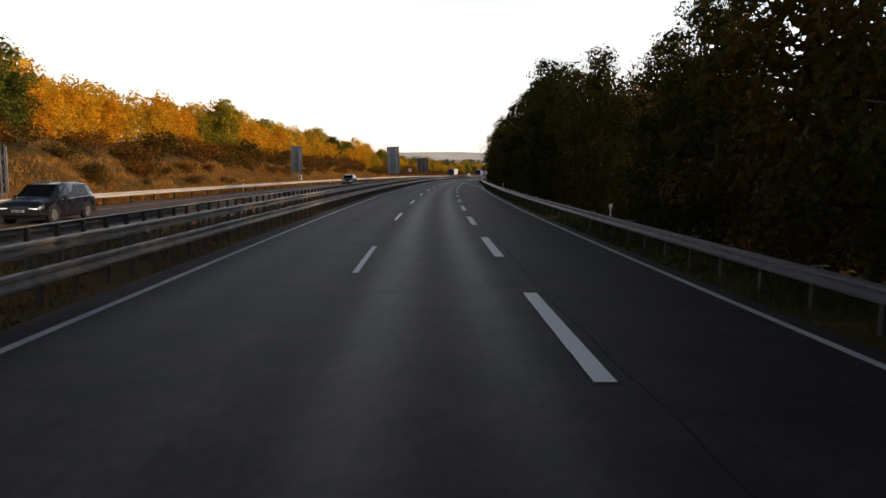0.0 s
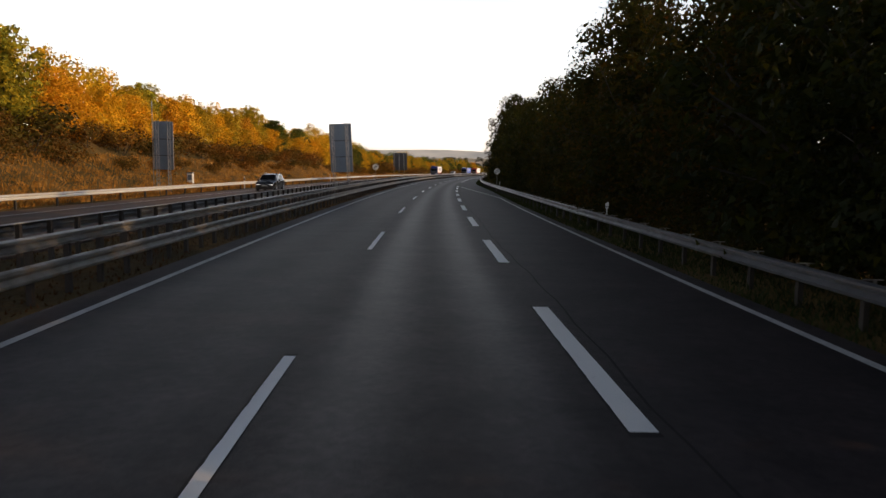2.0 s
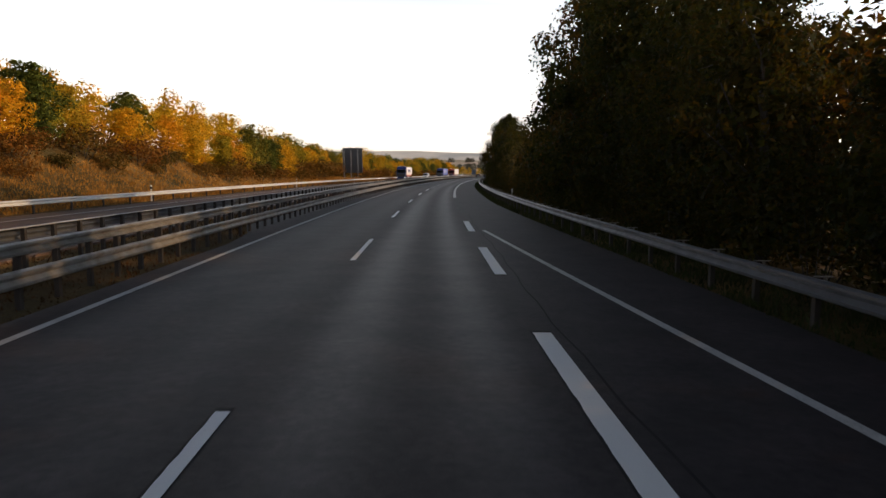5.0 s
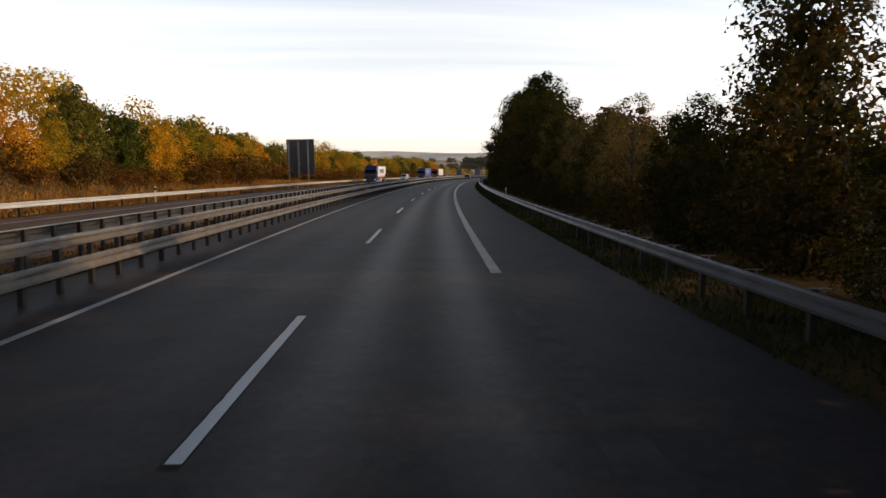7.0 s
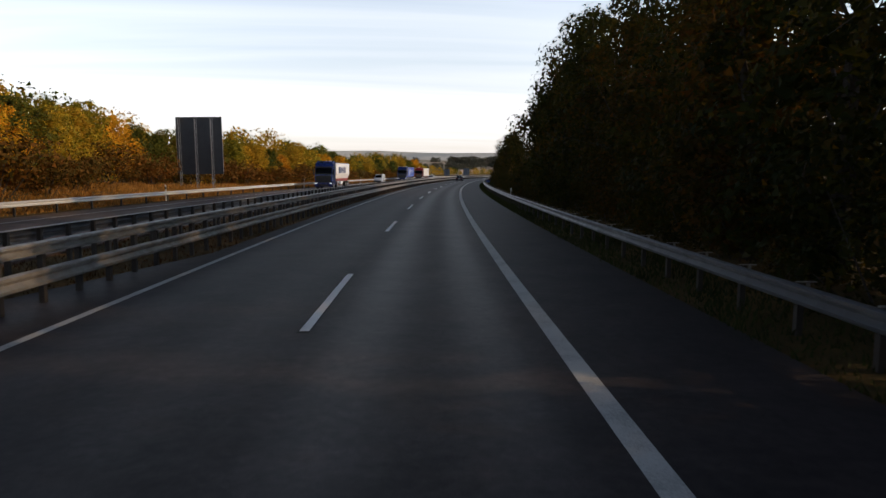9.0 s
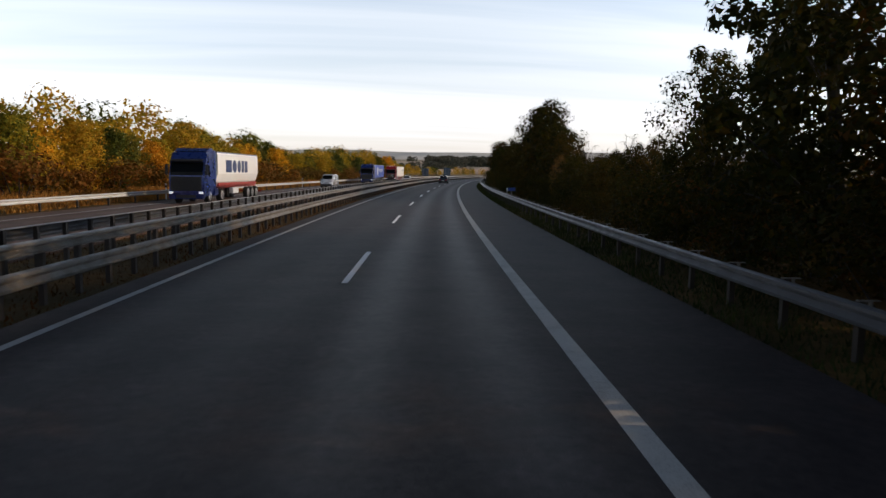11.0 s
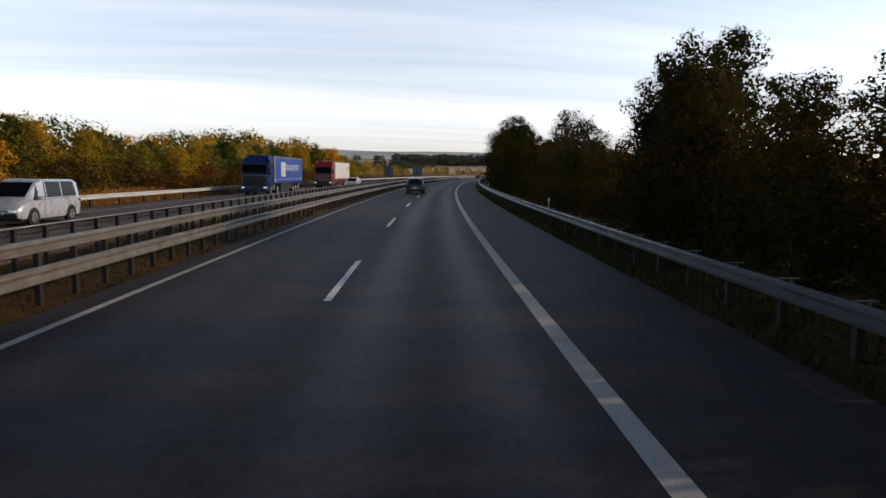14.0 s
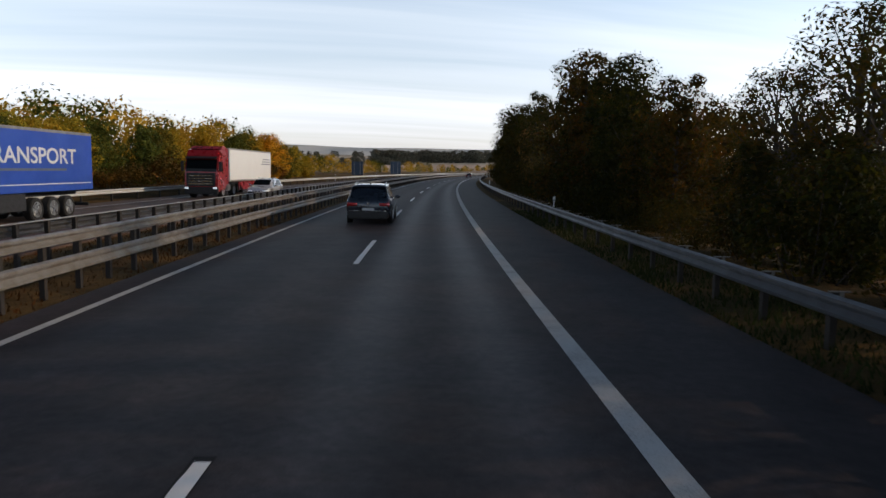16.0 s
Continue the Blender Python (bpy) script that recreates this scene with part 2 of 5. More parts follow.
def earth_build(t, b):
    co = node(t, "ShaderNodeNewGeometry")
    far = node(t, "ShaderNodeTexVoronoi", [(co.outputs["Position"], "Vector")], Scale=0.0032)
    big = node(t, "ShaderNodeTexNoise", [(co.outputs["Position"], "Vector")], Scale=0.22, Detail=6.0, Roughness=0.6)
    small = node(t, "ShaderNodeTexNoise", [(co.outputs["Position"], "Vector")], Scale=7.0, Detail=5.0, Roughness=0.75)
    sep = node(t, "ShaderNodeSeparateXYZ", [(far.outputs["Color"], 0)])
    # far fields are pale and pinkish: aerial haze put into their colours
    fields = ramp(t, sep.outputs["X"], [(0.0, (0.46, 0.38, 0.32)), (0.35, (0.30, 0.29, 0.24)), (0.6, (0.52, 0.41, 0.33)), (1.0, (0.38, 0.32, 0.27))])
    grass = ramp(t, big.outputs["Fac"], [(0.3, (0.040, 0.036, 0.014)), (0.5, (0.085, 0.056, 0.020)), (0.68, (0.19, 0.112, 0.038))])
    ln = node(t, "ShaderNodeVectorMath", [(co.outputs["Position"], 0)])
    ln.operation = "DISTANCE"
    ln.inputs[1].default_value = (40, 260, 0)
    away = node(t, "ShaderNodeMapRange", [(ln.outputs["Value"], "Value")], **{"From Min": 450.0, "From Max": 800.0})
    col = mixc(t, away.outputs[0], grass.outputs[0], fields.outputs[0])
    sm = ramp(t, small.outputs["Fac"], [(0.3, (0.55, 0.55, 0.55)), (0.7, (1.4, 1.35, 1.3))])
    col = mixc(t, 0.8, col, sm.outputs[0], "MULTIPLY")
    t.links.new(col, b.inputs["Base Color"])
    b.inputs["Roughness"].default_value = 0.95
    b.inputs["Specular IOR Level"].default_value = 0.1
    bp = node(t, "ShaderNodeBump", [(small.outputs["Fac"], "Height")], Strength=0.7, Distance=0.12)
    t.links.new(bp.outputs[0], b.inputs["Normal"])


def leaf_material(name, stops, glow=0.35, through_tint=(1.3, 1.15, 0.9)):
    """Leaves: hue by leaf and by tree, light passing through the blade."""
    def build(t, b):
        geo = node(t, "ShaderNodeNewGeometry")
        info = node(t, "ShaderNodeObjectInfo")
        a = node(t, "ShaderNodeMath", [(geo.outputs["Random Per Island"], 0)])
        a.operation, a.inputs[1].default_value = "MULTIPLY", 0.44
        o = node(t, "ShaderNodeMath", [(info.outputs["Random"], 0), (a.outputs[0], 2)])
        o.operation, o.inputs[1].default_value = "MULTIPLY_ADD", 0.50
        co = node(t, "ShaderNodeTexCoord")
        patch = node(t, "ShaderNodeTexNoise", [(co.outputs["Object"], "Vector")], Scale=0.75, Detail=3.0, Roughness=0.6)
        drift = node(t, "ShaderNodeMath", [(patch.outputs["Fac"], 0), (o.outputs[0], 2)])
        drift.operation, drift.inputs[1].default_value = "MULTIPLY_ADD", 0.7
        shift = node(t, "ShaderNodeMath", [(drift.outputs[0], 0)])
        shift.operation, shift.inputs[1].default_value = "SUBTRACT", 0.32
        worn = ramp(t, patch.outputs["Fac"], [(0.32, (0.62, 0.62, 0.62)), (0.66, (1.3, 1.3, 1.3))])
        col = mixc(t, 1.0, ramp(t, shift.outputs[0], stops).outputs[0], worn.outputs[0], "MULTIPLY")
        t.links.new(col, b.inputs["Base Color"])
        b.inputs["Roughness"].default_value = 0.7
        b.inputs["Specular IOR Level"].default_value = 0.08
        tr = node(t, "ShaderNodeBsdfTranslucent", [(mixc(t, 1.0, col, through_tint, "MULTIPLY"), "Color")])
        mx = node(t, "ShaderNodeMixShader", [(b.outputs[0], 1), (tr.outputs[0], 2)], Fac=glow)
        out = [n for n in t.nodes if n.type == "OUTPUT_MATERIAL"][0]
        t.links.new(mx.outputs[0], out.inputs[0])
    return material(name, build)


ASPHALT = material("worn asphalt", asphalt_build)
# same asphalt with its colour multiplied paler and browner, for the oncoming side
FAR_ASPHALT = material("paler brown asphalt", lambda t, b: asphalt_build(t, b, (3.1, 2.6, 1.8)))
LINE_PAINT = material("road marking paint", paint_build)
DULL_PAINT = material("worn grey marking paint", dull_paint_build)
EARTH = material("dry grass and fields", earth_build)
STEEL = surface("weathered galvanised steel", (0.34, 0.335, 0.325), 0.42, 0.3, 0.75, 2.6, 40, 0.25, (0.15, 0.125, 0.10))
# darker copy of the rail steel, shade put into its colour
SHADED_STEEL = surface("blue-grey steel in shaded tone", (0.115, 0.122, 0.135), 0.38, 0.4, 0.4, 1.7, 40, 0.2, (0.06, 0.055, 0.05))
# brighter copy of the rail steel, sunlight put into its colour
SUNLIT_STEEL = surface("galvanised steel in sunlit tone", (0.56, 0.56, 0.55), 0.5, 0.1, 0.3, 1.7, 40, 0.15, (0.38, 0.35, 0.31))
POST_STEEL = surface("dark galvanised post", (0.032, 0.031, 0.032), 0.6, 0.6, 0.4, 3.0, 50, 0.2, (0.09, 0.07, 0.055))
SIGN_BACK = surface("grey aluminium sign back", (0.13, 0.165, 0.21), 0.5, 0.5, 0.3, 1.2, 30, 0.1)
MAST = surface("dull lattice mast steel", (0.26, 0.27, 0.285), 0.5, 0.4, 0.4, 3.0, 50, 0.2)
SIGN_DARK = surface("dark sign back", (0.035, 0.04, 0.05), 0.55, 0.2, 0.3, 1.2, 30, 0.1)
WHITE_PLASTIC = surface("white plastic", (0.72, 0.72, 0.70), 0.45, 0.0, 0.2, 5, 70, 0.05, (0.45, 0.42, 0.38))
BLACK_PLASTIC = surface("black plastic", (0.018, 0.018, 0.019), 0.5, 0.0, 0.2, 6, 70, 0.08)
SEAL = surface("bitumen joint seal", (0.008, 0.008, 0.008), 0.95, 0.0, 0.3, 4, 50, 0.2)
SEAL_WIDE = surface("dark asphalt patch", (0.011, 0.0105, 0.011), 0.7, 0.0, 0.3, 2, 50, 0.4)
BARK = surface("bark", (0.050, 0.040, 0.031), 0.9, 0.0, 0.6, 6, 45, 0.6, (0.024, 0.019, 0.016))
AUTUMN = leaf_material("autumn leaves", [(0.0, (0.2657, 0.2158, 0.0180)), (0.22, (0.4960, 0.3097, 0.0200)), (0.45, (0.6378, 0.3284, 0.0180)), (0.68, (0.5846, 0.2534, 0.0160)), (0.85, (0.4252, 0.1783, 0.0140)), (1.0, (0.2657, 0.1783, 0.0180))], 0.3)
TURNING = leaf_material("turning leaves", [(0.0, (0.0864, 0.1045, 0.0140)), (0.3, (0.2052, 0.1815, 0.0180)), (0.55, (0.3672, 0.2585, 0.0200)), (0.78, (0.4536, 0.2585, 0.0190)), (1.0, (0.3240, 0.1595, 0.0170))], 0.3)
# near-black base colours carry the deep shade of the right-hand trees
GREEN = leaf_material("late green leaves in shade tone", [(0.0, (0.0088, 0.0134, 0.0033)), (0.4, (0.0142, 0.0189, 0.0041)), (0.7, (0.0265, 0.0224, 0.0051)), (0.9, (0.0442, 0.0260, 0.0065)), (1.0, (0.0375, 0.0179, 0.0051))], 0.3, (5.0, 3.6, 1.6))
DUSK = leaf_material("thin brown leaves", [(0.0, (0.0450, 0.0540, 0.0180)), (0.5, (0.0900, 0.0750, 0.0240)), (0.8, (0.1650, 0.0900, 0.0300)), (1.0, (0.1950, 0.0825, 0.0300))], 0.4, (1.8, 1.5, 0.9))
DRY = leaf_material("dry grass blades", [(0.0, (0.1392, 0.0964, 0.0187)), (0.4, (0.3039, 0.1512, 0.0350)), (0.8, (0.4557, 0.2199, 0.0536)), (1.0, (0.2784, 0.1099, 0.0268))], 0.3)
BRUSH = leaf_material("dull brown scrub leaves", [(0.0, (0.0436, 0.0424, 0.0083)), (0.35, (0.0870, 0.0581, 0.0114)), (0.65, (0.1595, 0.0718, 0.0135)), (1.0, (0.1885, 0.0684, 0.0135))], 0.25)
OLIVE = leaf_material("late olive green leaves", [(0.0, (0.0375, 0.0540, 0.0100)), (0.4, (0.0750, 0.0900, 0.0140)), (0.75, (0.1438, 0.1260, 0.0180)), (1.0, (0.2375, 0.1380, 0.0180))], 0.3)
# distance haze is mixed into these grey blue-green leaf colours
HAZED = leaf_material("distant woods with haze in leaf colour", [(0.0, (0.060, 0.072, 0.066)), (0.5, (0.085, 0.092, 0.076)), (1.0, (0.13, 0.108, 0.074))], 0.1)
SCRUB = leaf_material("median weeds", [(0.0, (0.0324, 0.0192, 0.0045)), (0.5, (0.0689, 0.0288, 0.0080)), (1.0, (0.1134, 0.0432, 0.0128))], 0.2)
VERGE = leaf_material("verge grass blades", [(0.0, (0.0156, 0.0289, 0.0073)), (0.5, (0.0268, 0.0393, 0.0105)), (1.0, (0.0536, 0.0520, 0.0184))], 0.2)


# ---- mesh helpers ----
def mesh_from(name, verts, faces, mat, smooth_shade=False):
    me = bpy.data.meshes.new(name)
    me.from_pydata([tuple(v) for v in verts], [], faces)
    me.materials.append(mat)
    if smooth_shade:
        me.polygons.foreach_set("use_smooth", [True] * len(me.polygons))
    me.update()
    return me


def part(name, bm, mat, parent=None, label="", smooth_shade=False, bevel=0.0):
    """Links a bmesh as one mesh object under a thing or a part."""
    if bevel:
        bmesh.ops.bevel(bm, geom=list(bm.edges), offset=bevel, segments=2, affect="EDGES", clamp_overlap=True)
    bmesh.ops.recalc_face_normals(bm, faces=list(bm.faces))
    me = bpy.data.meshes.new(name)
    bm.to_mesh(me)
    bm.free()
    me.materials.append(mat)
    if smooth_shade:
        me.polygons.foreach_set("use_smooth", [True] * len(me.polygons))
    ob = new(name, me)
    ob.parent = parent
    if label:
        tagged(ob, label)
    return ob


def box(x0, x1, y0, y1, z0, z1, bm=None):
    bm = bm or bmesh.new()
    bmesh.ops.create_cube(bm, size=1, matrix=Matrix.Translation(((x0 + x1) / 2, (y0 + y1) / 2, (z0 + z1) / 2)) @ Matrix.Diagonal((abs(x1 - x0), abs(y1 - y0), abs(z1 - z0), 1)))
    return bm


def rod(a, b, r, bm=None, sides=8, r2=None):
    bm = bm or bmesh.new()
    a, b = Vector(a), Vector(b)
    m = Matrix.Translation((a + b) / 2) @ (b - a).to_track_quat("Z", "Y").to_matrix().to_4x4()
    bmesh.ops.create_cone(bm, cap_ends=True, segments=sides, radius1=r, radius2=r if r2 is None else r2, depth=(b - a).length, matrix=m)
    return bm


def strip(name, s0, s1, edges, z, mat, step=4.0, thick=0.0, parent=None):
    """A ribbon along the road; edges: functions of s, from left to right."""
    n = max(2, int((s1 - s0) / step) + 1)
    ss = np.linspace(s0, s1, n)
    cols = [np.array([e(s) if callable(e) else e for s in ss]) for e in edges]
    verts, faces, uvs = [], [], []
    m = len(cols)
    for i, s in enumerate(ss):
        for c in cols:
            x, y = on_road(s, c[i])
            verts.append((float(x), float(y), z))
            uvs.append((float(c[i]), float(s)))
    for i in range(n - 1):
        for j in range(m - 1):
            faces.append((i * m + j, i * m + j + 1, (i + 1) * m + j + 1, (i + 1) * m + j))
    if thick:
        base = len(verts)
        for side in (0, m - 1):
            for i in range(n):
                x, y, _ = verts[i * m + side]
                verts.append((x, y, z - thick))
                uvs.append(uvs[i * m + side])
        for i in range(n - 1):
            faces.append((i * m, (i + 1) * m, base + i + 1, base + i))
            faces.append((i * m + m - 1, base + n + i, base + n + i + 1, (i + 1) * m + m - 1))
    me = mesh_from(name, verts, faces, mat)
    layer = me.uv_layers.new(name="UVMap")
    loop_v = np.empty(len(me.loops), int)
    me.loops.foreach_get("vertex_index", loop_v)
    layer.data.foreach_set("uv", np.array(uvs)[loop_v].ravel())
    ob = new(name, me)
    ob.parent = parent
    return ob


# ---- ground: one sheet to the horizon ----
def axis(lo, hi, step, far):
    mid = list(np.arange(lo, hi + 0.01, step))
    out, v, g = [], 0, step
    while v < far:
        g *= 1.22
        v += g
        out.append(v)
    return np.array([lo - o for o in reversed(out)] + mid + [hi + o for o in out])


gx, gy = axis(-75, 175, 2.5, 4200), axis(-60, 660, 5.0, 4200)
GX, GY = np.meshgrid(gx, gy)
GS, GD = road_coords(GX.ravel(), GY.ravel())
GZ = ground_z(GS, GD, GX.ravel(), GY.ravel())
nx, ny = len(gx), len(gy)
gi = np.arange((ny - 1) * (nx - 1))
gr, gc = gi // (nx - 1), gi % (nx - 1)
g0 = gr * nx + gc
gfaces = np.stack([g0, g0 + 1, g0 + nx + 1, g0 + nx], 1).tolist()
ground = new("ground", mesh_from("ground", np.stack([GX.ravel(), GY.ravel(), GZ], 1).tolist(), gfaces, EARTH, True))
tagged(ground, "dry autumn grass verge, fields and low hills", "ground", kind="structure")


# the ridge at the horizon, far behind everything; its haze is painted as glow
def haze_glow_build(t, b):
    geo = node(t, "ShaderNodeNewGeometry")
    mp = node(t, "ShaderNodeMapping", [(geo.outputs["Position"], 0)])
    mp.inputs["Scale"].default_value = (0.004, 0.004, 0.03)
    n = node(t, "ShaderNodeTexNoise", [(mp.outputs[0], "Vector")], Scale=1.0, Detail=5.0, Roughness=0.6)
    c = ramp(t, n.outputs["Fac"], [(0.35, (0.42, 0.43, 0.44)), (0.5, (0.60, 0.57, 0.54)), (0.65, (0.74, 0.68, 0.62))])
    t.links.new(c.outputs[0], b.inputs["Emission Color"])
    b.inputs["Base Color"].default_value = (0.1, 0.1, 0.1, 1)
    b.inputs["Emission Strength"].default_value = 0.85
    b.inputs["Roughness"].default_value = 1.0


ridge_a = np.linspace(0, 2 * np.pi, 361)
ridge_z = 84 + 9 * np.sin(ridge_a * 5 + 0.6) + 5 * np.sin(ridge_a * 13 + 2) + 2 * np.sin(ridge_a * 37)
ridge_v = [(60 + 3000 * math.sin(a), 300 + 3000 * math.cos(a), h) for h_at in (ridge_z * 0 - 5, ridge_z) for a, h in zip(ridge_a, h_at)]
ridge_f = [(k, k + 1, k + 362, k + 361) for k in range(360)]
ridge = new("backdrop", mesh_from("backdrop", ridge_v, ridge_f, material("distant hills with haze as glow", haze_glow_build)))
tagged(ridge, "pale distant hills with painted-in haze along the horizon", "hills", kind="structure")


def ground_at(s, d):
    x, y = on_road(s, d)
    s_, d_, x, y = (np.array([float(v)]) for v in (s, d, x, y))
    return float(ground_z(s_, d_, x, y)[0])


# ---- carriageways and markings ----
ROAD_S0, ROAD_S1 = -40.0, 1100.0


def pave_right(s):
    return 7.95 - 1.3 * float(smooth(128, 186, s))


def rail_right(s):
    return 8.65 - 1.2 * float(smooth(95, 190, s))


def pave_left(s):
    return -4.55 - 1.5 * float(smooth(150, 156, s) * (1 - smooth(236, 244, s)))


road = strip("road", ROAD_S0, ROAD_S1, [pave_left, -4.5, -1.9, 0.0, 1.9, 3.75, 5.2, pave_right], 0.0, ASPHALT, 4.0, 0.12)
tagged(road, "dark worn asphalt motorway carriageway with white lane markings", "road", kind="structure")
far_road = strip("road_opposite", ROAD_S0, ROAD_S1, [-19.3, -17.4, -13.65, -9.9, -9.0], 0.0, FAR_ASPHALT, 4.0, 0.12)
tagged(far_road, "asphalt carriageway of the oncoming traffic beyond the barrier", "road", kind="structure")


def marking(name, s0, s1, d, width, parent, step=3.0, z=0.005, mat=LINE_PAINT):
    f = (lambda s: d(s) - width / 2) if callable(d) else d - width / 2
    g = (lambda s: d(s) + width / 2) if callable(d) else d + width / 2
    return strip(name, s0, s1, [f, g], z, mat, step, 0.0, parent)


def taper(s):
    return 7.47 - 2.05 * max(0.0, (s - 115) / 25.0)


marking("edge_line", ROAD_S0, ROAD_S1, -3.85, 0.16, road, 4.0, 0.005, DULL_PAINT)
marking("edge_line", ROAD_S0, 154.0, taper, 0.16, road, 3.0, 0.005, DULL_PAINT)
marking("wide_line", 190.9, ROAD_S1, lambda s: 3.72 + 0.07 * float(smooth(190, 320, s)), 0.265, road, 4.0, 0.005, DULL_PAINT)


def worn_dash(name, s0, s1, d, width, parent):
    """A dash with a ragged, worn left edge, over a strip of fresh dark binder."""
    rag = random.Random(int(s0 * 10))
    left = [rag.uniform(0.0, 0.012) if rag.random() < 0.5 else 0.0 for _ in range(40)]
    lo, hi = d - width / 2, d + width / 2
    strip("dash_binder", s0 - 0.12, s1 + 0.12, [lo - 0.025, hi + 0.012], 0.003, SEAL, 3.0, 0.0, parent)
    strip(name, s0, s1, [lambda s: lo + left[int((s - s0) * 6) % 40], hi], 0.0065, LINE_PAINT, 0.18, 0.0, parent)


for k in range(-3, 40):
    s0 = 17.87 + 18 * k
    worn_dash("lane_dash", s0, s0 + 6.0, 0.0, 0.15, road)
for k in range(-3, 13):
    s0 = 9.33 + 12 * k
    worn_dash("block_dash", s0, s0 + 6.0, 3.75, 0.28, road)
strip("repair_strip", 166.0, 191.0, [lambda s: 3.62 + 0.04 * math.sin(s * 0.8), 3.75, lambda s: 4.08 + 0.05 * math.sin(s * 0.5 + 1)], 0.004, SEAL_WIDE, 1.0, 0.0, road)
strip("joint_seal", ROAD_S0, 165.0, [lambda s: 4.08 + 0.05 * math.sin(s * 0.31) + 0.03 * math.sin(s * 1.7), lambda s: 4.115 + 0.05 * math.sin(s * 0.31) + 0.03 * math.sin(s * 1.7)], 0.004, SEAL, 1.0, 0.0, road)
strip("joint_seal", 36.55, 36.75, [-0.12, 0.0, 0.12], 0.0075, SEAL, 0.2, 0.0, road)
marking("edge_line", ROAD_S0, ROAD_S1, -9.9, 0.16, far_road, 4.0)
marking("edge_line", ROAD_S0, ROAD_S1, -17.4, 0.15, far_road, 4.0, 0.005, DULL_PAINT)
for k in range(-3, 34):
    s0 = 10.0 + 18 * k
    marking("lane_dash", s0, s0 + 6.0, -13.65, 0.15, far_road)


# ---- guard rails ----
W_PROFILE = [(0.0, 0.155), (0.03, 0.15), (0.08, 0.125), (0.083, 0.075), (0.03, 0.03), (0.0, 0.0), (0.03, -0.03), (0.083, -0.075), (0.08, -0.125), (0.03, -0.15), (0.0, -0.155)]


def beam(name, s0, s1, d, z, face, parent, step=4.0, mat=STEEL, tall=1.0):
    """A corrugated beam; face +1 shows its waves to the right, -1 to the left."""
    n = int((s1 - s0) / step) + 1
    ss = np.linspace(s0, s1, n)
    prof = [(face * o, h * tall) for o, h in W_PROFILE] + [(face * (o - 0.006), h * tall) for o, h in reversed(W_PROFILE)]
    m = len(prof)
    verts, faces = [], []
    for s in ss:
        dd = d(s) if callable(d) else d
        for o, h in prof:
            x, y = on_road(s, dd + o)
            verts.append((float(x), float(y), z + h))
    for i in range(n - 1):
        for j in range(m):
            faces.append((i * m + j, i * m + (j + 1) % m, (i + 1) * m + (j + 1) % m, (i + 1) * m + j))
    ob = new(name, mesh_from(name, verts, faces, mat))
    ob.parent = parent
    return ob


def post_mesh(name, height):
    bm = bmesh.new()
    box(-0.05, 0.05, -0.045, -0.037, -0.1, height, bm)
    box(-0.05, -0.043, -0.037, 0.06, -0.1, height, bm)
    box(0.043, 0.05, -0.037, 0.06, -0.1, height, bm)
    box(-0.05, -0.03, 0.06, 0.067, -0.1, height, bm)
    box(0.03, 0.05, 0.06, 0.067, -0.1, height, bm)
    me = bpy.data.meshes.new(name)
    bm.to_mesh(me)
    bm.free()
    me.materials.append(POST_STEEL)
    return me


def post_row(mesh, s0, s1, step, d, parent, limit=290):
    """Posts as parts for the stretch beside the camera's way, the rest joined."""
    s, rest, n = s0, [], 0
    while s < s1:
        dd = d(s) if callable(d) else d
        m = place(s, dd, 0.0)
        if n < limit and s > 6:
            ob = new("post", mesh)
            ob.parent = parent
            ob.matrix_basis = m
            n += 1
        else:
            rest.append(m)
        s += step
    if rest:
        bm = bmesh.new()
        for m in rest:
            k = len(bm.verts)
            bm.from_mesh(mesh)
            bm.verts.ensure_lookup_table()
            bmesh.ops.transform(bm, matrix=m, verts=bm.verts[k:])
        ob = part("posts_beyond", bm, POST_STEEL, parent)
        tagged(ob, kind="stuff")


near_rail = tagged(new("median_guard_rail"), "two-beam galvanised steel guard rail on dark posts along the median", "guard rail")
beam("lower_beam", ROAD_S0, 900, -5.03, 0.50, 1, near_rail)
beam("upper_beam", ROAD_S0, 900, -5.03, 1.02, 1, near_rail, 4.0, STEEL, 0.78)
post_row(post_mesh("tall_post", 1.1), -20.0 + 0.03, 620, 1.3, -5.12, near_rail)
far_median = tagged(new("median_guard_rail"), "galvanised guard rail of the oncoming side, seen from behind", "guard rail")
beam("beam", ROAD_S0, 900, -7.72, 0.86, -1, far_median, 4.0, SHADED_STEEL)
# thin bright strip added as the lit top edge of this beam
beam("rolled_rim", ROAD_S0, 900, -7.66, 1.012, 1, far_median, 4.0, SUNLIT_STEEL, 0.09)
post_row(post_mesh("median_post", 1.0), -20.0 + 0.6, 620, 1.333, -7.6, far_median)
right_rail = tagged(new("roadside_guard_rail"), "galvanised guard rail along the hard shoulder below dark trees", "guard rail")
beam("beam", ROAD_S0, 900, rail_right, 0.60, -1, right_rail, 4.0, SHADED_STEEL)
post_row(post_mesh("roadside_post", 0.76), -20.0, 620, 2.0, lambda s: rail_right(s) + 0.1, right_rail)
cap = bmesh.new()
box(-0.05, 0.26, -0.028, 0.028, 0.757, 0.775, cap)
box(0.12, 0.16, -0.02, 0.02, 0.6, 0.757, cap)
cap_mesh = bpy.data.meshes.new("cap")
cap.to_mesh(cap_mesh)
cap.free()
cap_mesh.materials.append(STEEL)
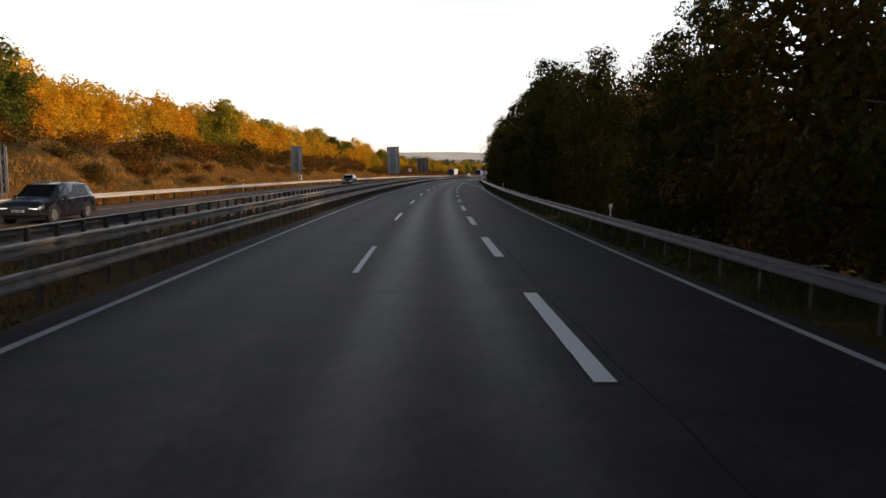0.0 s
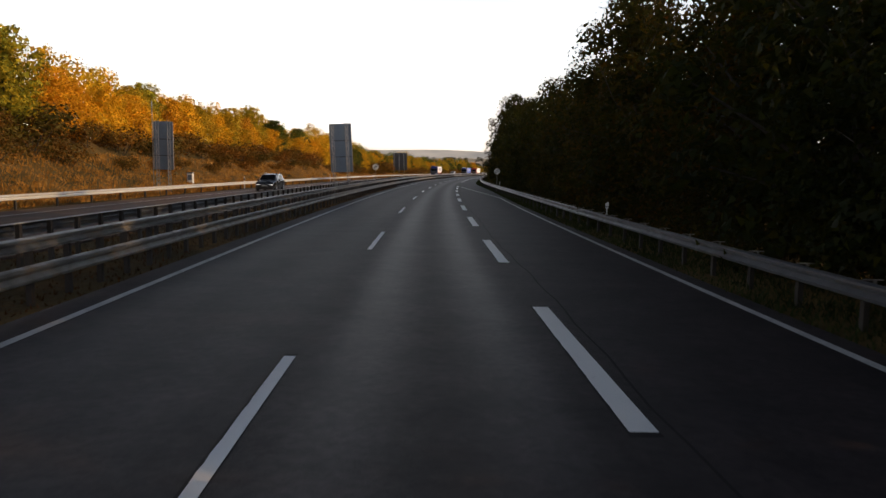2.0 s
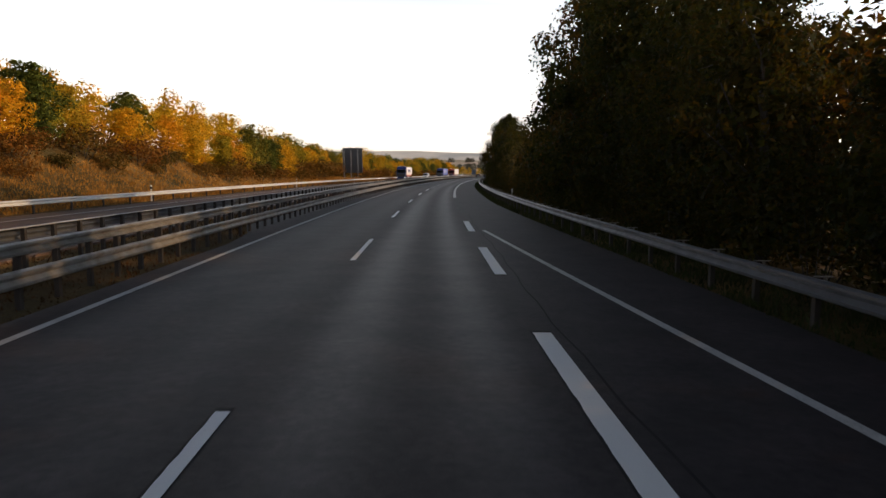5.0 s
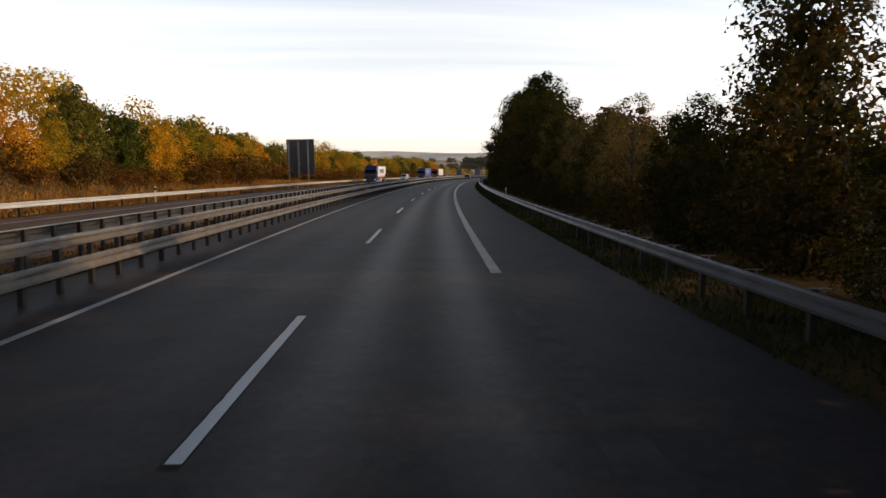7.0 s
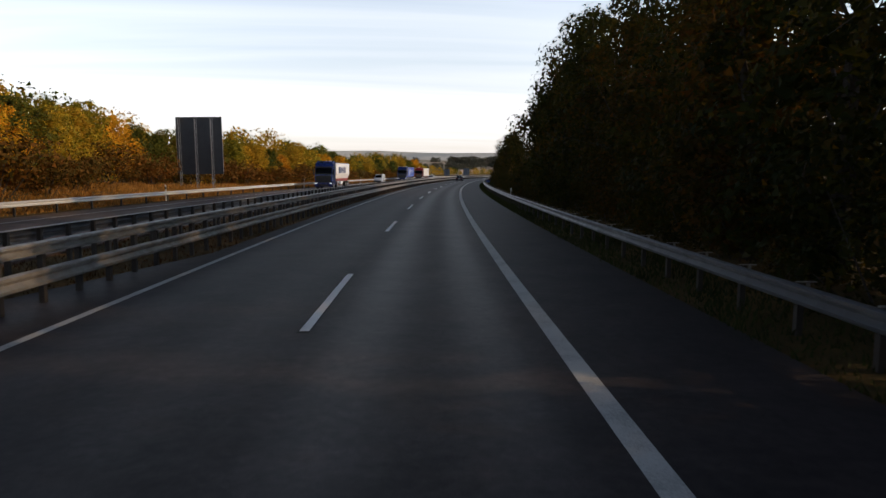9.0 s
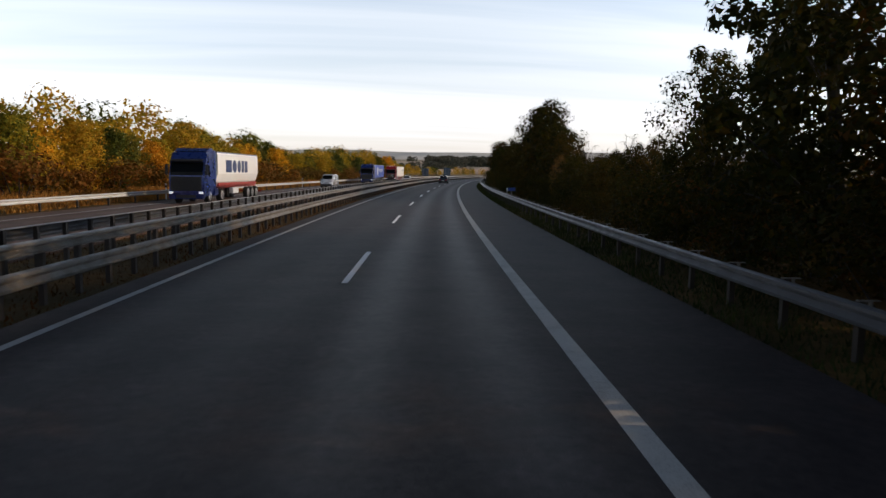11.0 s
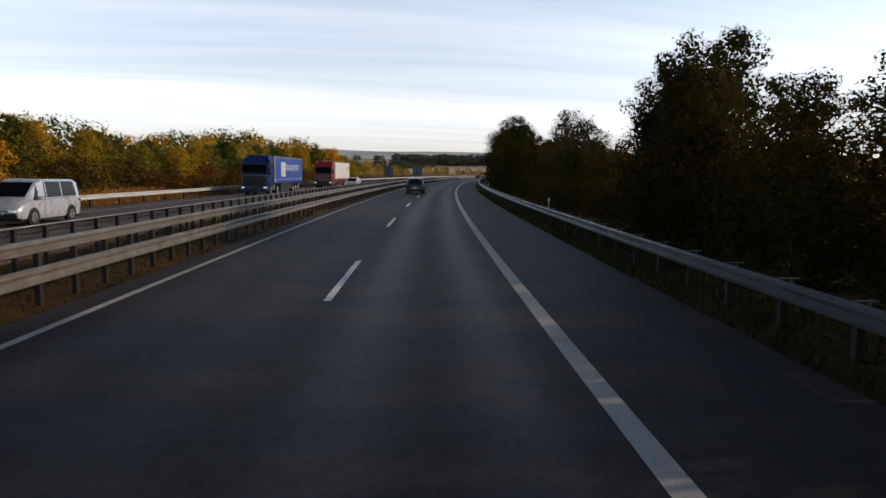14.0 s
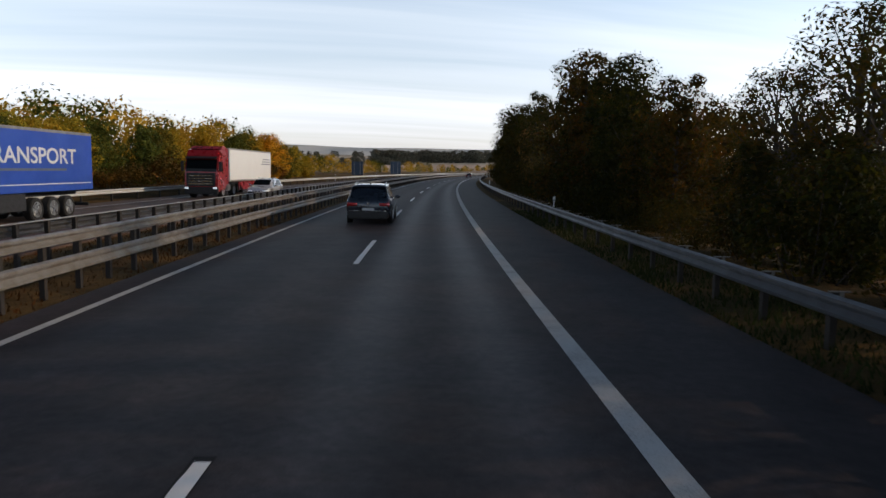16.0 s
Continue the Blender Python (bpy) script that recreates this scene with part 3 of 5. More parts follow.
for k in range(225):
    s = 2.0 + 2.0 * k
    if 60 < s or k % 3 == 0:
        ob = new("post_cap", cap_mesh)
        ob.parent = right_rail
        ob.matrix_basis = place(s, rail_right(s) + 0.08)
left_rail = tagged(new("roadside_guard_rail"), "sunlit galvanised guard rail beyond the oncoming carriageway", "guard rail")
beam("beam", ROAD_S0, 900, -19.9, 0.6, 1, left_rail, 4.0, SUNLIT_STEEL)
post_row(post_mesh("shoulder_post", 0.72), -20.0, 620, 4.0, -20.0, left_rail)


# ---- delineator posts ----
def delineator(m):
    root = tagged(new("delineator_post"), "white plastic delineator post with black band at the guard rail", "marker post", "delineator posts")
    bm = bmesh.new()
    box(-0.06, 0.06, -0.04, 0.04, 0.0, 1.28, bm)
    bmesh.ops.bevel(bm, geom=[e for e in bm.edges if abs(e.verts[0].co.z - e.verts[1].co.z) > 0.5], offset=0.025, segments=2, affect="EDGES")
    for v in bm.verts:
        if v.co.z > 1.2:
            v.co.z += v.co.x * 0.5
    part("shaft", bm, WHITE_PLASTIC, root)
    part("black_band", box(-0.064, 0.064, -0.044, 0.044, 0.95, 1.15), BLACK_PLASTIC, root, "slanted black band", bevel=0.01)
    part("reflector", box(-0.025, 0.025, -0.05, -0.044, 0.98, 1.12), WHITE_PLASTIC, root, "small white reflector")
    root.matrix_basis = m
    return root


def rail_marker(m):
    root = tagged(new("delineator_post"), "short white delineator with black band mounted on the guard rail", "marker post", "delineator posts")
    bm = box(-0.02, 0.02, -0.015, 0.015, 0.0, 0.26)
    box(-0.05, 0.05, -0.02, 0.02, 0.0, 0.03, bm)
    part("stem", bm, WHITE_PLASTIC, root)
    head = bmesh.new()
    box(-0.06, 0.06, -0.035, 0.035, 0.25, 0.47, head)
    for v in head.verts:
        if v.co.z > 0.4:
            v.co.z += v.co.x * 0.4
    part("head", head, WHITE_PLASTIC, root, bevel=0.012)
    part("black_band", box(-0.063, 0.063, -0.038, 0.038, 0.29, 0.33), BLACK_PLASTIC, root, "narrow black band", bevel=0.004)
    root.matrix_basis = m
    return root


marker = rail_marker(place(28.75, rail_right(28.75) + 0.12, 0.75))
for k in range(1, 13):
    s = 28.75 + 50.05 * k + {3: -3.3, 6: 1.1, 7: 1.8}.get(k, 0.0)
    copy_thing(marker, place(s, rail_right(s) + 0.12, 0.75))
first = delineator(place(30.4, -20.3, -0.05, 180))
for k in range(1, 12):
    s = 30.4 + 50 * k
    copy_thing(first, place(s, -20.3, -0.05, 180))


# ---- big signs seen from behind ----
def lattice(x, z0, z1, root, depth=0.26, wide=0.24):
    """A slender truss of three chords with zigzag bracing on each side."""
    bm = bmesh.new()
    feet = [(x - wide / 2, -0.08), (x + wide / 2, -0.08), (x, -0.08 - depth)]
    for px, py in feet:
        rod((px, py, z0), (px, py, z1 - (0.4 if py < -0.1 else 0.0)), 0.019, bm, 6)
    k, z = 0, z0 + 0.1
    while z + 0.5 < z1 - 0.3:
        for q in range(3):
            a, b = feet[q], feet[(q + 1) % 3]
            if k % 2:
                a, b = b, a
            rod((*a, z), (*b, z + 0.5), 0.013, bm, 4)
        z += 0.5
        k += 1
    return part("lattice_mast", bm, MAST, root, "galvanised lattice mast")


def sign_board(m, w, z0, z1, masts, mat, label, seams, foot, pole=0.0):
    root = tagged(new("road_sign"), label, "road sign")
    bm = box(-w / 2, w / 2, 0.0, 0.06, z0, z1)
    part("panel", bm, mat, root, bevel=0.012)
    for z in seams:
        part("seam", box(-w / 2 + 0.02, w / 2 - 0.02, -0.035, -0.001, z - 0.03, z + 0.03), SIGN_DARK, root, "dark stiffening rail")
    for x in (-w / 2, w / 2):
        part("edge_trim", box(x - 0.02, x + 0.02, -0.02, 0.075, z0, z1), STEEL, root, "pale metal edge")
    for x in masts:
        lattice(x, foot, z1 + 0.12, root)
    if pole:
        part("pole", rod((-w / 2 - 0.08, -0.05, foot), (-w / 2 - 0.08, -0.05, pole), 0.03), MAST, root, "thin pole rising above the board")
    root.matrix_basis = m
    return root


sign_board(place(113.0, -6.38, -0.05) @ pose(0, 0, 0, 0, -3.0, 0), 1.9, 2.12, 6.32, (-0.68, 0.55), SIGN_BACK, "tall grey sign board on lattice masts in the median", (3.45, 4.85), 0.0)
sign_board(place(112.0, -21.75, ground_at(112.0, -21.75)), 1.65, 2.1, 6.2, (-0.5, 0.5), SIGN_BACK, "tall grey sign board seen from behind beside the far shoulder", (3.3, 4.7), 0.0, 7.9)
sign_board(place(300.3, -24.65, ground_at(300.3, -24.65) - 0.1) @ pose(0, 0, 0, 0, -1.0, 5), 4.9, 1.8, 8.0, (-2.1, -0.35, 1.35), SIGN_DARK, "large dark sign board seen from behind on three lattice masts", (), 0.0)


# ---- trees ----
def leaf_cloud(name, centres, radii, counts, size, mat, rng, droop=0.25, core=0):
    """Many folded leaf blades round the given clump centres."""
    P, O, F = [], [], []
    for q, (c, r, n) in enumerate(zip(centres, radii, counts)):
        v = rng.normal(size=(n, 3))
        v /= np.linalg.norm(v, axis=1)[:, None]
        O.append(v.copy())
        out = rng.uniform(0.15, 1.0, n) ** 0.45 + (rng.random(n) < 0.06) * rng.uniform(0.0, 0.22, n)
        v *= out[:, None]
        F.append(np.where(out > 0.93, 0.72, 1.12) if q >= core else np.full(n, 1.75))
        P.append(np.array(c) + v * np.array(r))
    P, O, F = np.concatenate(P), np.concatenate(O), np.concatenate(F)
    n = len(P)
    nrm = O + rng.normal(size=(n, 3)) * 0.38
    nrm[:, 2] += 0.25
    nrm /= np.linalg.norm(nrm, axis=1)[:, None]
    a = np.cross(nrm, rng.normal(size=(n, 3)))
    a[:, 2] -= droop
    a -= nrm * (a * nrm).sum(1)[:, None]
    a /= np.linalg.norm(a, axis=1)[:, None]
    b = np.cross(a, nrm)
    L = (size * F * rng.uniform(0.6, 1.3, n))[:, None]
    Wd = L * rng.uniform(0.65, 1.0, n)[:, None]
    tip, tail = P + a * L * 0.5, P - a * L * 0.5
    r1, r2 = P + b * Wd * 0.5 - nrm * L * 0.1, P - b * Wd * 0.5 - nrm * L * 0.1
    verts = np.stack([r1, tip, r2 - a * L * 0.3], 1).reshape(-1, 3)
    faces = np.arange(n * 3).reshape(-1, 3)
    me = bpy.data.meshes.new(name)
    me.vertices.add(len(verts))
    me.vertices.foreach_set("co", verts.ravel())
    me.loops.add(faces.size)
    me.loops.foreach_set("vertex_index", faces.ravel())
    me.polygons.add(len(faces))
    me.polygons.foreach_set("loop_start", np.arange(len(faces)) * 3)
    me.materials.append(mat)
    me.update(calc_edges=True)
    return me


def limb(bm, a, b, r0, r1, bend, rng):
    a, b = Vector(a), Vector(b)
    if r0 < 0.04:
        rod(a, b, r0, bm, 3, r1)
        return
    mid = (a + b) / 2 + Vector(rng.normal(size=3) * bend)
    sides = 6 if r0 > 0.1 else 4
    rod(a, mid, r0, bm, sides, (r0 + r1) / 2)
    rod(mid, b, (r0 + r1) / 2, bm, sides, r1)


def tree(seed, height, spread, low, leaves, size, mat, label, bare=0.0, clumps=26):
    """A tapered trunk with limbs, and a crown of leaf clumps with an uneven outline."""
    rng = np.random.default_rng(seed)
    root = tagged(new("tree"), label, "tree", "roadside trees")
    stout = 1.1 if leaves < 500 else 1.0
    bm = bmesh.new()
    lean = rng.normal(size=2) * 0.03 * height
    top = (lean[0], lean[1], height * 0.8)
    limb(bm, (0, 0, -0.6), (lean[0] * 0.4, lean[1] * 0.4, height * 0.45), 0.022 * height, 0.014 * height, 0.1, rng)
    limb(bm, (lean[0] * 0.4, lean[1] * 0.4, height * 0.45), top, 0.014 * height, 0.004 * height, 0.15, rng)
    cs, rs, ns = [], [], []
    for k in range(clumps):
        u = (k + 0.5) / clumps
        z = height * (low + (0.97 - low) * u)
        prof = math.sin(math.pi * min(0.98, 0.16 + 0.80 * u)) ** 0.7
        ang = k * 2.4 + rng.uniform(-0.5, 0.5)
        rr = spread * prof * rng.uniform(0.35, 0.95)
        c = (lean[0] * u + rr * math.cos(ang), lean[1] * u + rr * math.sin(ang), z)
        r = spread * rng.uniform(0.2, 0.42) * (0.75 + 0.4 * prof) * (30.0 / max(clumps, 30)) ** 0.33
        cs.append(c)
        rs.append((r, r, r * rng.uniform(0.6, 0.95)))
        ns.append(int(leaves / clumps * rng.uniform(0.6, 1.4)))
        if k % (2 if clumps < 30 else 4) == 0 or bare:
            limb(bm, (lean[0] * u * 0.6, lean[1] * u * 0.6, max(height * 0.12, z - 0.28 * height * rng.uniform(0.5, 1.1))), c, 0.006 * height * stout, 0.0018 * height * stout, 0.12, rng)
            for _ in range(3 if bare else 1):
                e = np.array(c) + rng.normal(size=3) * np.array(rs[-1]) * 0.5
                limb(bm, c, e, 0.0022 * height * stout, 0.0008 * height * stout, 0.06, rng)
    part("trunk", bm, BARK, root, "tapered trunk and limbs")
    core = 0 if bare else 7
    for k in range(core):
        u = (k + 0.5) / core
        z = height * (low + (0.86 - low) * u)
        r = spread * 0.62 * math.sin(math.pi * min(0.98, 0.16 + 0.80 * u)) ** 0.7
        cs.insert(0, (lean[0] * u, lean[1] * u, z))
        rs.insert(0, (r, r, height * 0.09))
        ns.insert(0, 260)
    crown = new("crown", leaf_cloud("crown", cs, rs, ns, size, mat, rng, 0.25, core))
    crown.parent = root
    return root


def bush(seed, height, spread, leaves, size, mat, label):
    rng = np.random.default_rng(seed)
    root = tagged(new("bush"), label, "bush", "roadside bushes")
    bm = bmesh.new()
    cs, rs, ns = [], [], []
    for k in range(9):
        ang = k * 2.4
        rr = spread * rng.uniform(0.1, 0.75)
        c = (rr * math.cos(ang), rr * math.sin(ang), height * rng.uniform(0.2, 0.75))
        limb(bm, (c[0] * 0.15, c[1] * 0.15, -0.4), c, 0.03, 0.01, 0.1, rng)
        cs.append(c)
        r = spread * rng.uniform(0.35, 0.6)
        rs.append((r, r, height * rng.uniform(0.22, 0.4)))
        ns.append(int(leaves / 9))
    part("woody_base", bm, BARK, root, "thin woody stems")
    crown = new("crown", leaf_cloud("crown", cs, rs, ns, size, mat, rng))
    crown.parent = root
    return root


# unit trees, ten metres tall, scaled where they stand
R_FRONT = [tree(11 + k, 10.0, 3.4, 0.06, 7800, 0.205, GREEN, "dense tree with shade-darkened late-autumn leaves beside the hard shoulder", 0.0, 46) for k in range(4)]
R_AIRY = [tree(31 + k, 10.0, 2.6, 0.20, 6200, 0.165, DUSK, "slender half-bare tree with thinning brown leaves", 1.0) for k in range(3)]
R_RAISED = [tree(41 + k, 10.0, 2.7, 0.46, 3200, 0.17, GREEN, "slender tree with bare lower stems and a thin raised crown", 1.0, 30) for k in range(3)]
R_BARE = [tree(51, 10.0, 2.6, 0.35, 160, 0.11, DUSK, "bare leafless tree above the bushes", 1.0, 34)]
R_BUSH = [bush(91 + k, 3.2, 2.3, 1700, 0.165, GREEN, "dark bush behind the guard rail") for k in range(2)]
L_FRONT = [tree(61 + k, 10.0, 4.6, 0.03, 5800, 0.33, AUTUMN, "autumn tree with orange and yellow leaves on the bank", 0.0, 58) for k in range(4)]
L_TURN = [tree(71 + k, 10.0, 4.2, 0.03, 5800, 0.33, TURNING, "tree with green and yellow turning leaves", 0.0, 58) for k in range(3)]
L_OLIVE = [tree(81 + k, 10.0, 4.0, 0.03, 5800, 0.33, OLIVE, "rounded tree with late olive green leaves", 0.0, 58) for k in range(2)]
L_BUSH = [bush(95 + k, 2.4, 2.3, 1500, 0.19, BRUSH, "brown and green bush at the foot of the trees") for k in range(3)]
used = set()


def stand(s, d, k, rng, sink=0.15):
    return place(s, d, ground_at(s, d) - sink, float(rng.uniform(0, 360))) @ Matrix.Diagonal((k * rng.uniform(0.9, 1.15), k * rng.uniform(0.9, 1.15), k, 1))


def plant(kinds, s, d, height, rng, unit=10.8):
    proto = kinds[int(rng.integers(len(kinds)))]
    m = stand(s, d, height / unit, rng)
    if proto.name in used:
        return copy_thing(proto, m)
    used.add(proto.name)
    proto.matrix_basis = m
    return proto


def wood(name, label, poses, mat, seed, leaves=900, size=0.62, spread=3.8, low=0.06):
    """Trees that nobody could count, joined: crowns of leaves and plain trunks."""
    rng = np.random.default_rng(seed)
    bases = []
    for k in range(3):
        cs, rs, ns = [], [], []
        for q in range(20):
            u = (q + 0.5) / 20
            prof = math.sin(math.pi * min(0.98, 0.2 + 4 * low / 7 + (0.76 - 4 * low / 7) * u)) ** 0.7
            rr, ang = spread * prof * rng.uniform(0.3, 0.95), q * 2.4
            cs.append((rr * math.cos(ang), rr * math.sin(ang), 10 * (low + (0.96 - low) * u)))
            r = spread * rng.uniform(0.3, 0.5)
            rs.append((r, r, r * 0.8))
            ns.append(leaves // 20)
        me = leaf_cloud("pattern", cs, rs, ns, size, mat, rng)
        v = np.empty(len(me.vertices) * 3)
        me.vertices.foreach_get("co", v)
        bases.append(v.reshape(-1, 3))
        bpy.data.meshes.remove(me)
    vs, fs, off = [], [], 0
    for q, m in enumerate(poses):
        v = bases[q % 3]
        a = np.array(m)
        vs.append(v @ a[:3, :3].T + a[:3, 3])
        fs.append(np.arange(len(v)).reshape(-1, 3) + off)
        off += len(v)
    verts, faces = np.concatenate(vs), np.concatenate(fs)
    me = bpy.data.meshes.new(name)
    me.vertices.add(len(verts))
    me.vertices.foreach_set("co", verts.ravel())
    me.loops.add(faces.size)
    me.loops.foreach_set("vertex_index", faces.ravel())
    me.polygons.add(len(faces))
    me.polygons.foreach_set("loop_start", np.arange(len(faces)) * 3)
    me.materials.append(mat)
    me.update(calc_edges=True)
    return tagged(new(name, me), label, "trees", kind="stuff")


# heights of the tree line along the road
RIGHT = [(-30, 11), (24, 11), (27, 8.4), (32, 8.4), (36, 10.6), (62, 10.6), (76, 13), (88, 12.2), (96, 10.2), (106, 10.2), (118, 11.4), (132, 9.6), (154, 9.6), (160, 12.5), (165, 13.4), (175, 12.8), (181, 9.5), (185, 8), (188, 6.8), (196, 7.0), (200, 6.1), (212, 6.4), (230, 7.9), (236, 9.5), (242, 10.8), (256, 13.1), (284, 12.6), (291, 10.8), (296, 8.0), (300, 5.5), (304, 4.8), (311, 4.4), (314, 4.0), (326, 4.0), (330, 4.6), (333, 7.6), (338, 8.7), (344, 8.9), (348, 7.8), (355, 7.2), (361, 6.6), (379, 6.9), (384, 5.4), (388, 5.0), (402, 5.6), (408, 3.6), (424, 3.6), (428, 7.0), (436, 7.8), (448, 9.8), (462, 9.2), (500, 10.2), (620, 10)]
LEFT = [(0, 7.6), (130, 8.6), (180, 8.6), (195, 7.7), (225, 7.4), (250, 7.6), (275, 8.4), (296, 9.6), (306, 9.2), (315, 8.2), (340, 9.0), (348, 7.6), (356, 9.8), (370, 8.4), (386, 8.2), (398, 8.6), (406, 7.2), (417, 7.8), (430, 6.6), (445, 7.7), (465, 8.9), (480, 9.0), (490, 7.6), (500, 10.4), (512, 9.8), (528, 8.4), (540, 6.8), (560, 5.0), (900, 4.6)]


def nearer(s):
    """How far the far-side trees close up to the road where the bank runs out."""
    return 4.2 * float(smooth(190, 225, s) - smooth(276, 290, s)) + 3.6 * float(smooth(308, 326, s))


def along(table, s):
    return float(np.interp(s, [a for a, _ in table], [b for _, b in table]))


GAPS = ((39.0, 44.5), (186.0, 190.5), (383.5, 390.0), (421.0, 427.0))


def in_gap(s, pad=0.0):
    return any(lo - pad < s < hi + pad for lo, hi in GAPS)


rng = np.random.default_rng(5)
s = -22.0
while s < 540:
    h = along(RIGHT, s)
    airy = 192 < s < 234 or 398 < s < 408 or 448 < s < 480 or 34 < s < 64
    if in_gap(s):
        s += 2.0
        continue
    plant(R_AIRY if airy and rng.random() < 0.6 else R_FRONT, s, 12.2 + rng.uniform(-0.7, 1.2), h * rng.uniform(0.9, 1.12), rng)
    s += max(2.9, 0.42 * h) * rng.uniform(0.8, 1.15)
poses = []
# the third row is an unseen addition that shades the rails before s = 183
for row, d0, s_end in ((1, 17.0, 600), (2, 23.5, 600), (1, 20.2, 183)):
    s = -20.0
    while s < s_end:
        h = along(RIGHT, s) * (1.04, 1.05, 1.0)[row - 1] * (1.0 if s < 185 else 0.9)
        if not (306 < s < (360 if d0 > 16 else 332) or 404 < s < 428 or 170 < s < 186 or in_gap(s, 2.2)):
            poses.append(stand(s, d0 + rng.uniform(-1.5, 1.5), h * rng.uniform(0.85, 1.05) / 10.8, rng))
        s += max(4.0, 0.5 * h) * rng.uniform(0.8, 1.2)
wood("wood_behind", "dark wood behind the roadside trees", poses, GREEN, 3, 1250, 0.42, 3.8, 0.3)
s = -20.0
while s < 500:
    low = in_gap(s) and not (180 < s < 195 or 380 < s < 395)
    plant(R_BUSH, s, rail_right(s) + 3.2 + rng.uniform(-0.2, 0.6), (1.9 if low else 3.0) * rng.uniform(0.7, 1.25), rng, 3.2)
    s += rng.uniform(3.2, 4.2)
poses = []
for d0 in (13.2, 15.8, 19.5):
    s = -20.0
    while s < (560 if d0 > 15 else 440):
        low = 1.35 if 166 < s < 192 else 0.5 if in_gap(s, 1.0) and d0 < 16 and not 380 < s < 395 else 1.0
        poses.append(stand(s, d0 + rng.uniform(-0.8, 0.8), low * rng.uniform(0.28, 0.42), rng) @ Matrix.Diagonal((1.8, 1.8, 1, 1)))
        s += rng.uniform(3.0, 4.2)
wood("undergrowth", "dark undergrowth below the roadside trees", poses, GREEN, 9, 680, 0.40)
for s, d, h in ((33.0, 13.8, 13.6), (36.5, 14.4, 14.2), (41.5, 15.0, 12.5)):
    plant(R_AIRY, s, d, h, rng)
for s, d, h in ((402.5, 13.6, 7.4), (405.0, 14.2, 8.2), (407.0, 13.4, 8.4), (409.5, 14.0, 9.2), (413.0, 13.6, 9.4), (416.0, 14.2, 9.6), (419.2, 13.6, 9.6), (421.5, 14.2, 9.4), (418.0, 15.2, 9.8)):
    plant(R_RAISED, s, d, 1.04 * h, rng)
for s, d, h in ((373.0, 11.2, 8.0), (376.5, 11.2, 8.4), (375.0, 13.5, 8.6), (171.0, 14.0, 12.6)):
    plant(R_FRONT, s, d, h, rng)
for s, d, h in ((174.5, 13.5, 13.4), (178.0, 14.2, 12.8), (181.0, 13.8, 10.6)):
    plant(R_AIRY, s, d, h, rng)
for s, d, h in ((321.5, 12.6, 3.6), (325.0, 12.0, 4.4), (328.5, 11.6, 4.8)):
    plant(R_AIRY, s, d, h, rng)
for s, d, h in ((386.5, 14.2, 6.8), (389.5, 13.2, 7.8), (392.5, 13.8, 8.0), (199.0, 13.4, 7.4), (202.5, 13.0, 7.6), (206.0, 13.8, 8.0), (209.5, 13.2, 8.0), (213.5, 13.8, 8.2), (217.5, 13.2, 8.2), (222.5, 13.8, 8.4), (227.5, 13.4, 8.6)):
    plant(R_AIRY, s, d, h, rng)
plant(R_BARE, 331.0, 17.5, 7.6, rng)
plant(R_BARE, 329.5, 13.8, 9.2, rng)
plant(R_BARE, 326.5, 14.6, 8.2, rng)
plant(R_BARE, 336.0, 14.5, 8.0, rng)
plant(R_BARE, 222.0, 14.5, 7.6, rng)
s = 15.0
while s < 540:
    h = along(LEFT, s)
    kinds = L_FRONT if rng.random() < (0.72 if s < 215 else 0.3 if s < 290 else 0.1) else L_OLIVE if rng.random() < (0.25 if s < 150 else 0.4) else L_TURN
    plant(kinds, s, -32.5 + rng.uniform(-1.5, 1.5) + nearer(s), h * rng.uniform(0.84, 1.1), rng)
    s += max(3.2, 0.44 * h) * rng.uniform(0.8, 1.2)
poses = []
for d0, gap in ((-38.0, 5.0), (-44.0, 6.5)):
    s = 10.0
    while s < 1150:
        if s > 525 and rng.random() < 0.4:
            s += gap
            continue
        poses.append(stand(s, d0 + rng.uniform(-2.0, 2.0) + nearer(s), along(LEFT, s) * (rng.uniform(0.85, 1.1) if s < 540 else rng.uniform(0.45, 1.25)) / 10.8, rng))
        s += gap * rng.uniform(0.8, 1.2)
near = [m for m in poses if m.translation.y < 250]
wood("wood_behind", "orange and yellow autumn wood on top of the bank", near, AUTUMN, 4, 1400, 0.46, 4.4, 0.4)
beyond = [m for m in poses if m.translation.y >= 250]
wood("wood_beyond", "ochre autumn trees beside the far bend", [m for k, m in enumerate(beyond) if k % 5 < 3], TURNING, 14, 850, 0.55, 4.4, 0.2)
wood("wood_beyond", "olive and brown autumn trees beside the far bend", [m for k, m in enumerate(beyond) if k % 5 > 2], OLIVE, 15, 850, 0.55, 4.4, 0.2)
for d0, top, gap, s_end in ((-29.3, 2.9, 4.6, 520), (-27.2, 1.7, 7.5, 200), (-25.0, 1.2, 9.0, 96)):
    s = 22.0
    while s < s_end:
        d = d0 + rng.uniform(-1.0, 0.8) + 0.75 * nearer(s) * (d0 < -29)
        plant(L_BUSH, s, d, top * rng.uniform(0.6, 1.3), rng, 2.4)
        s += gap * rng.uniform(0.7, 1.35)
plant(L_TURN, 399.8, -34.7, 10.6, rng)

# far woods and hedges
fw = np.random.default_rng(8)
poses = []


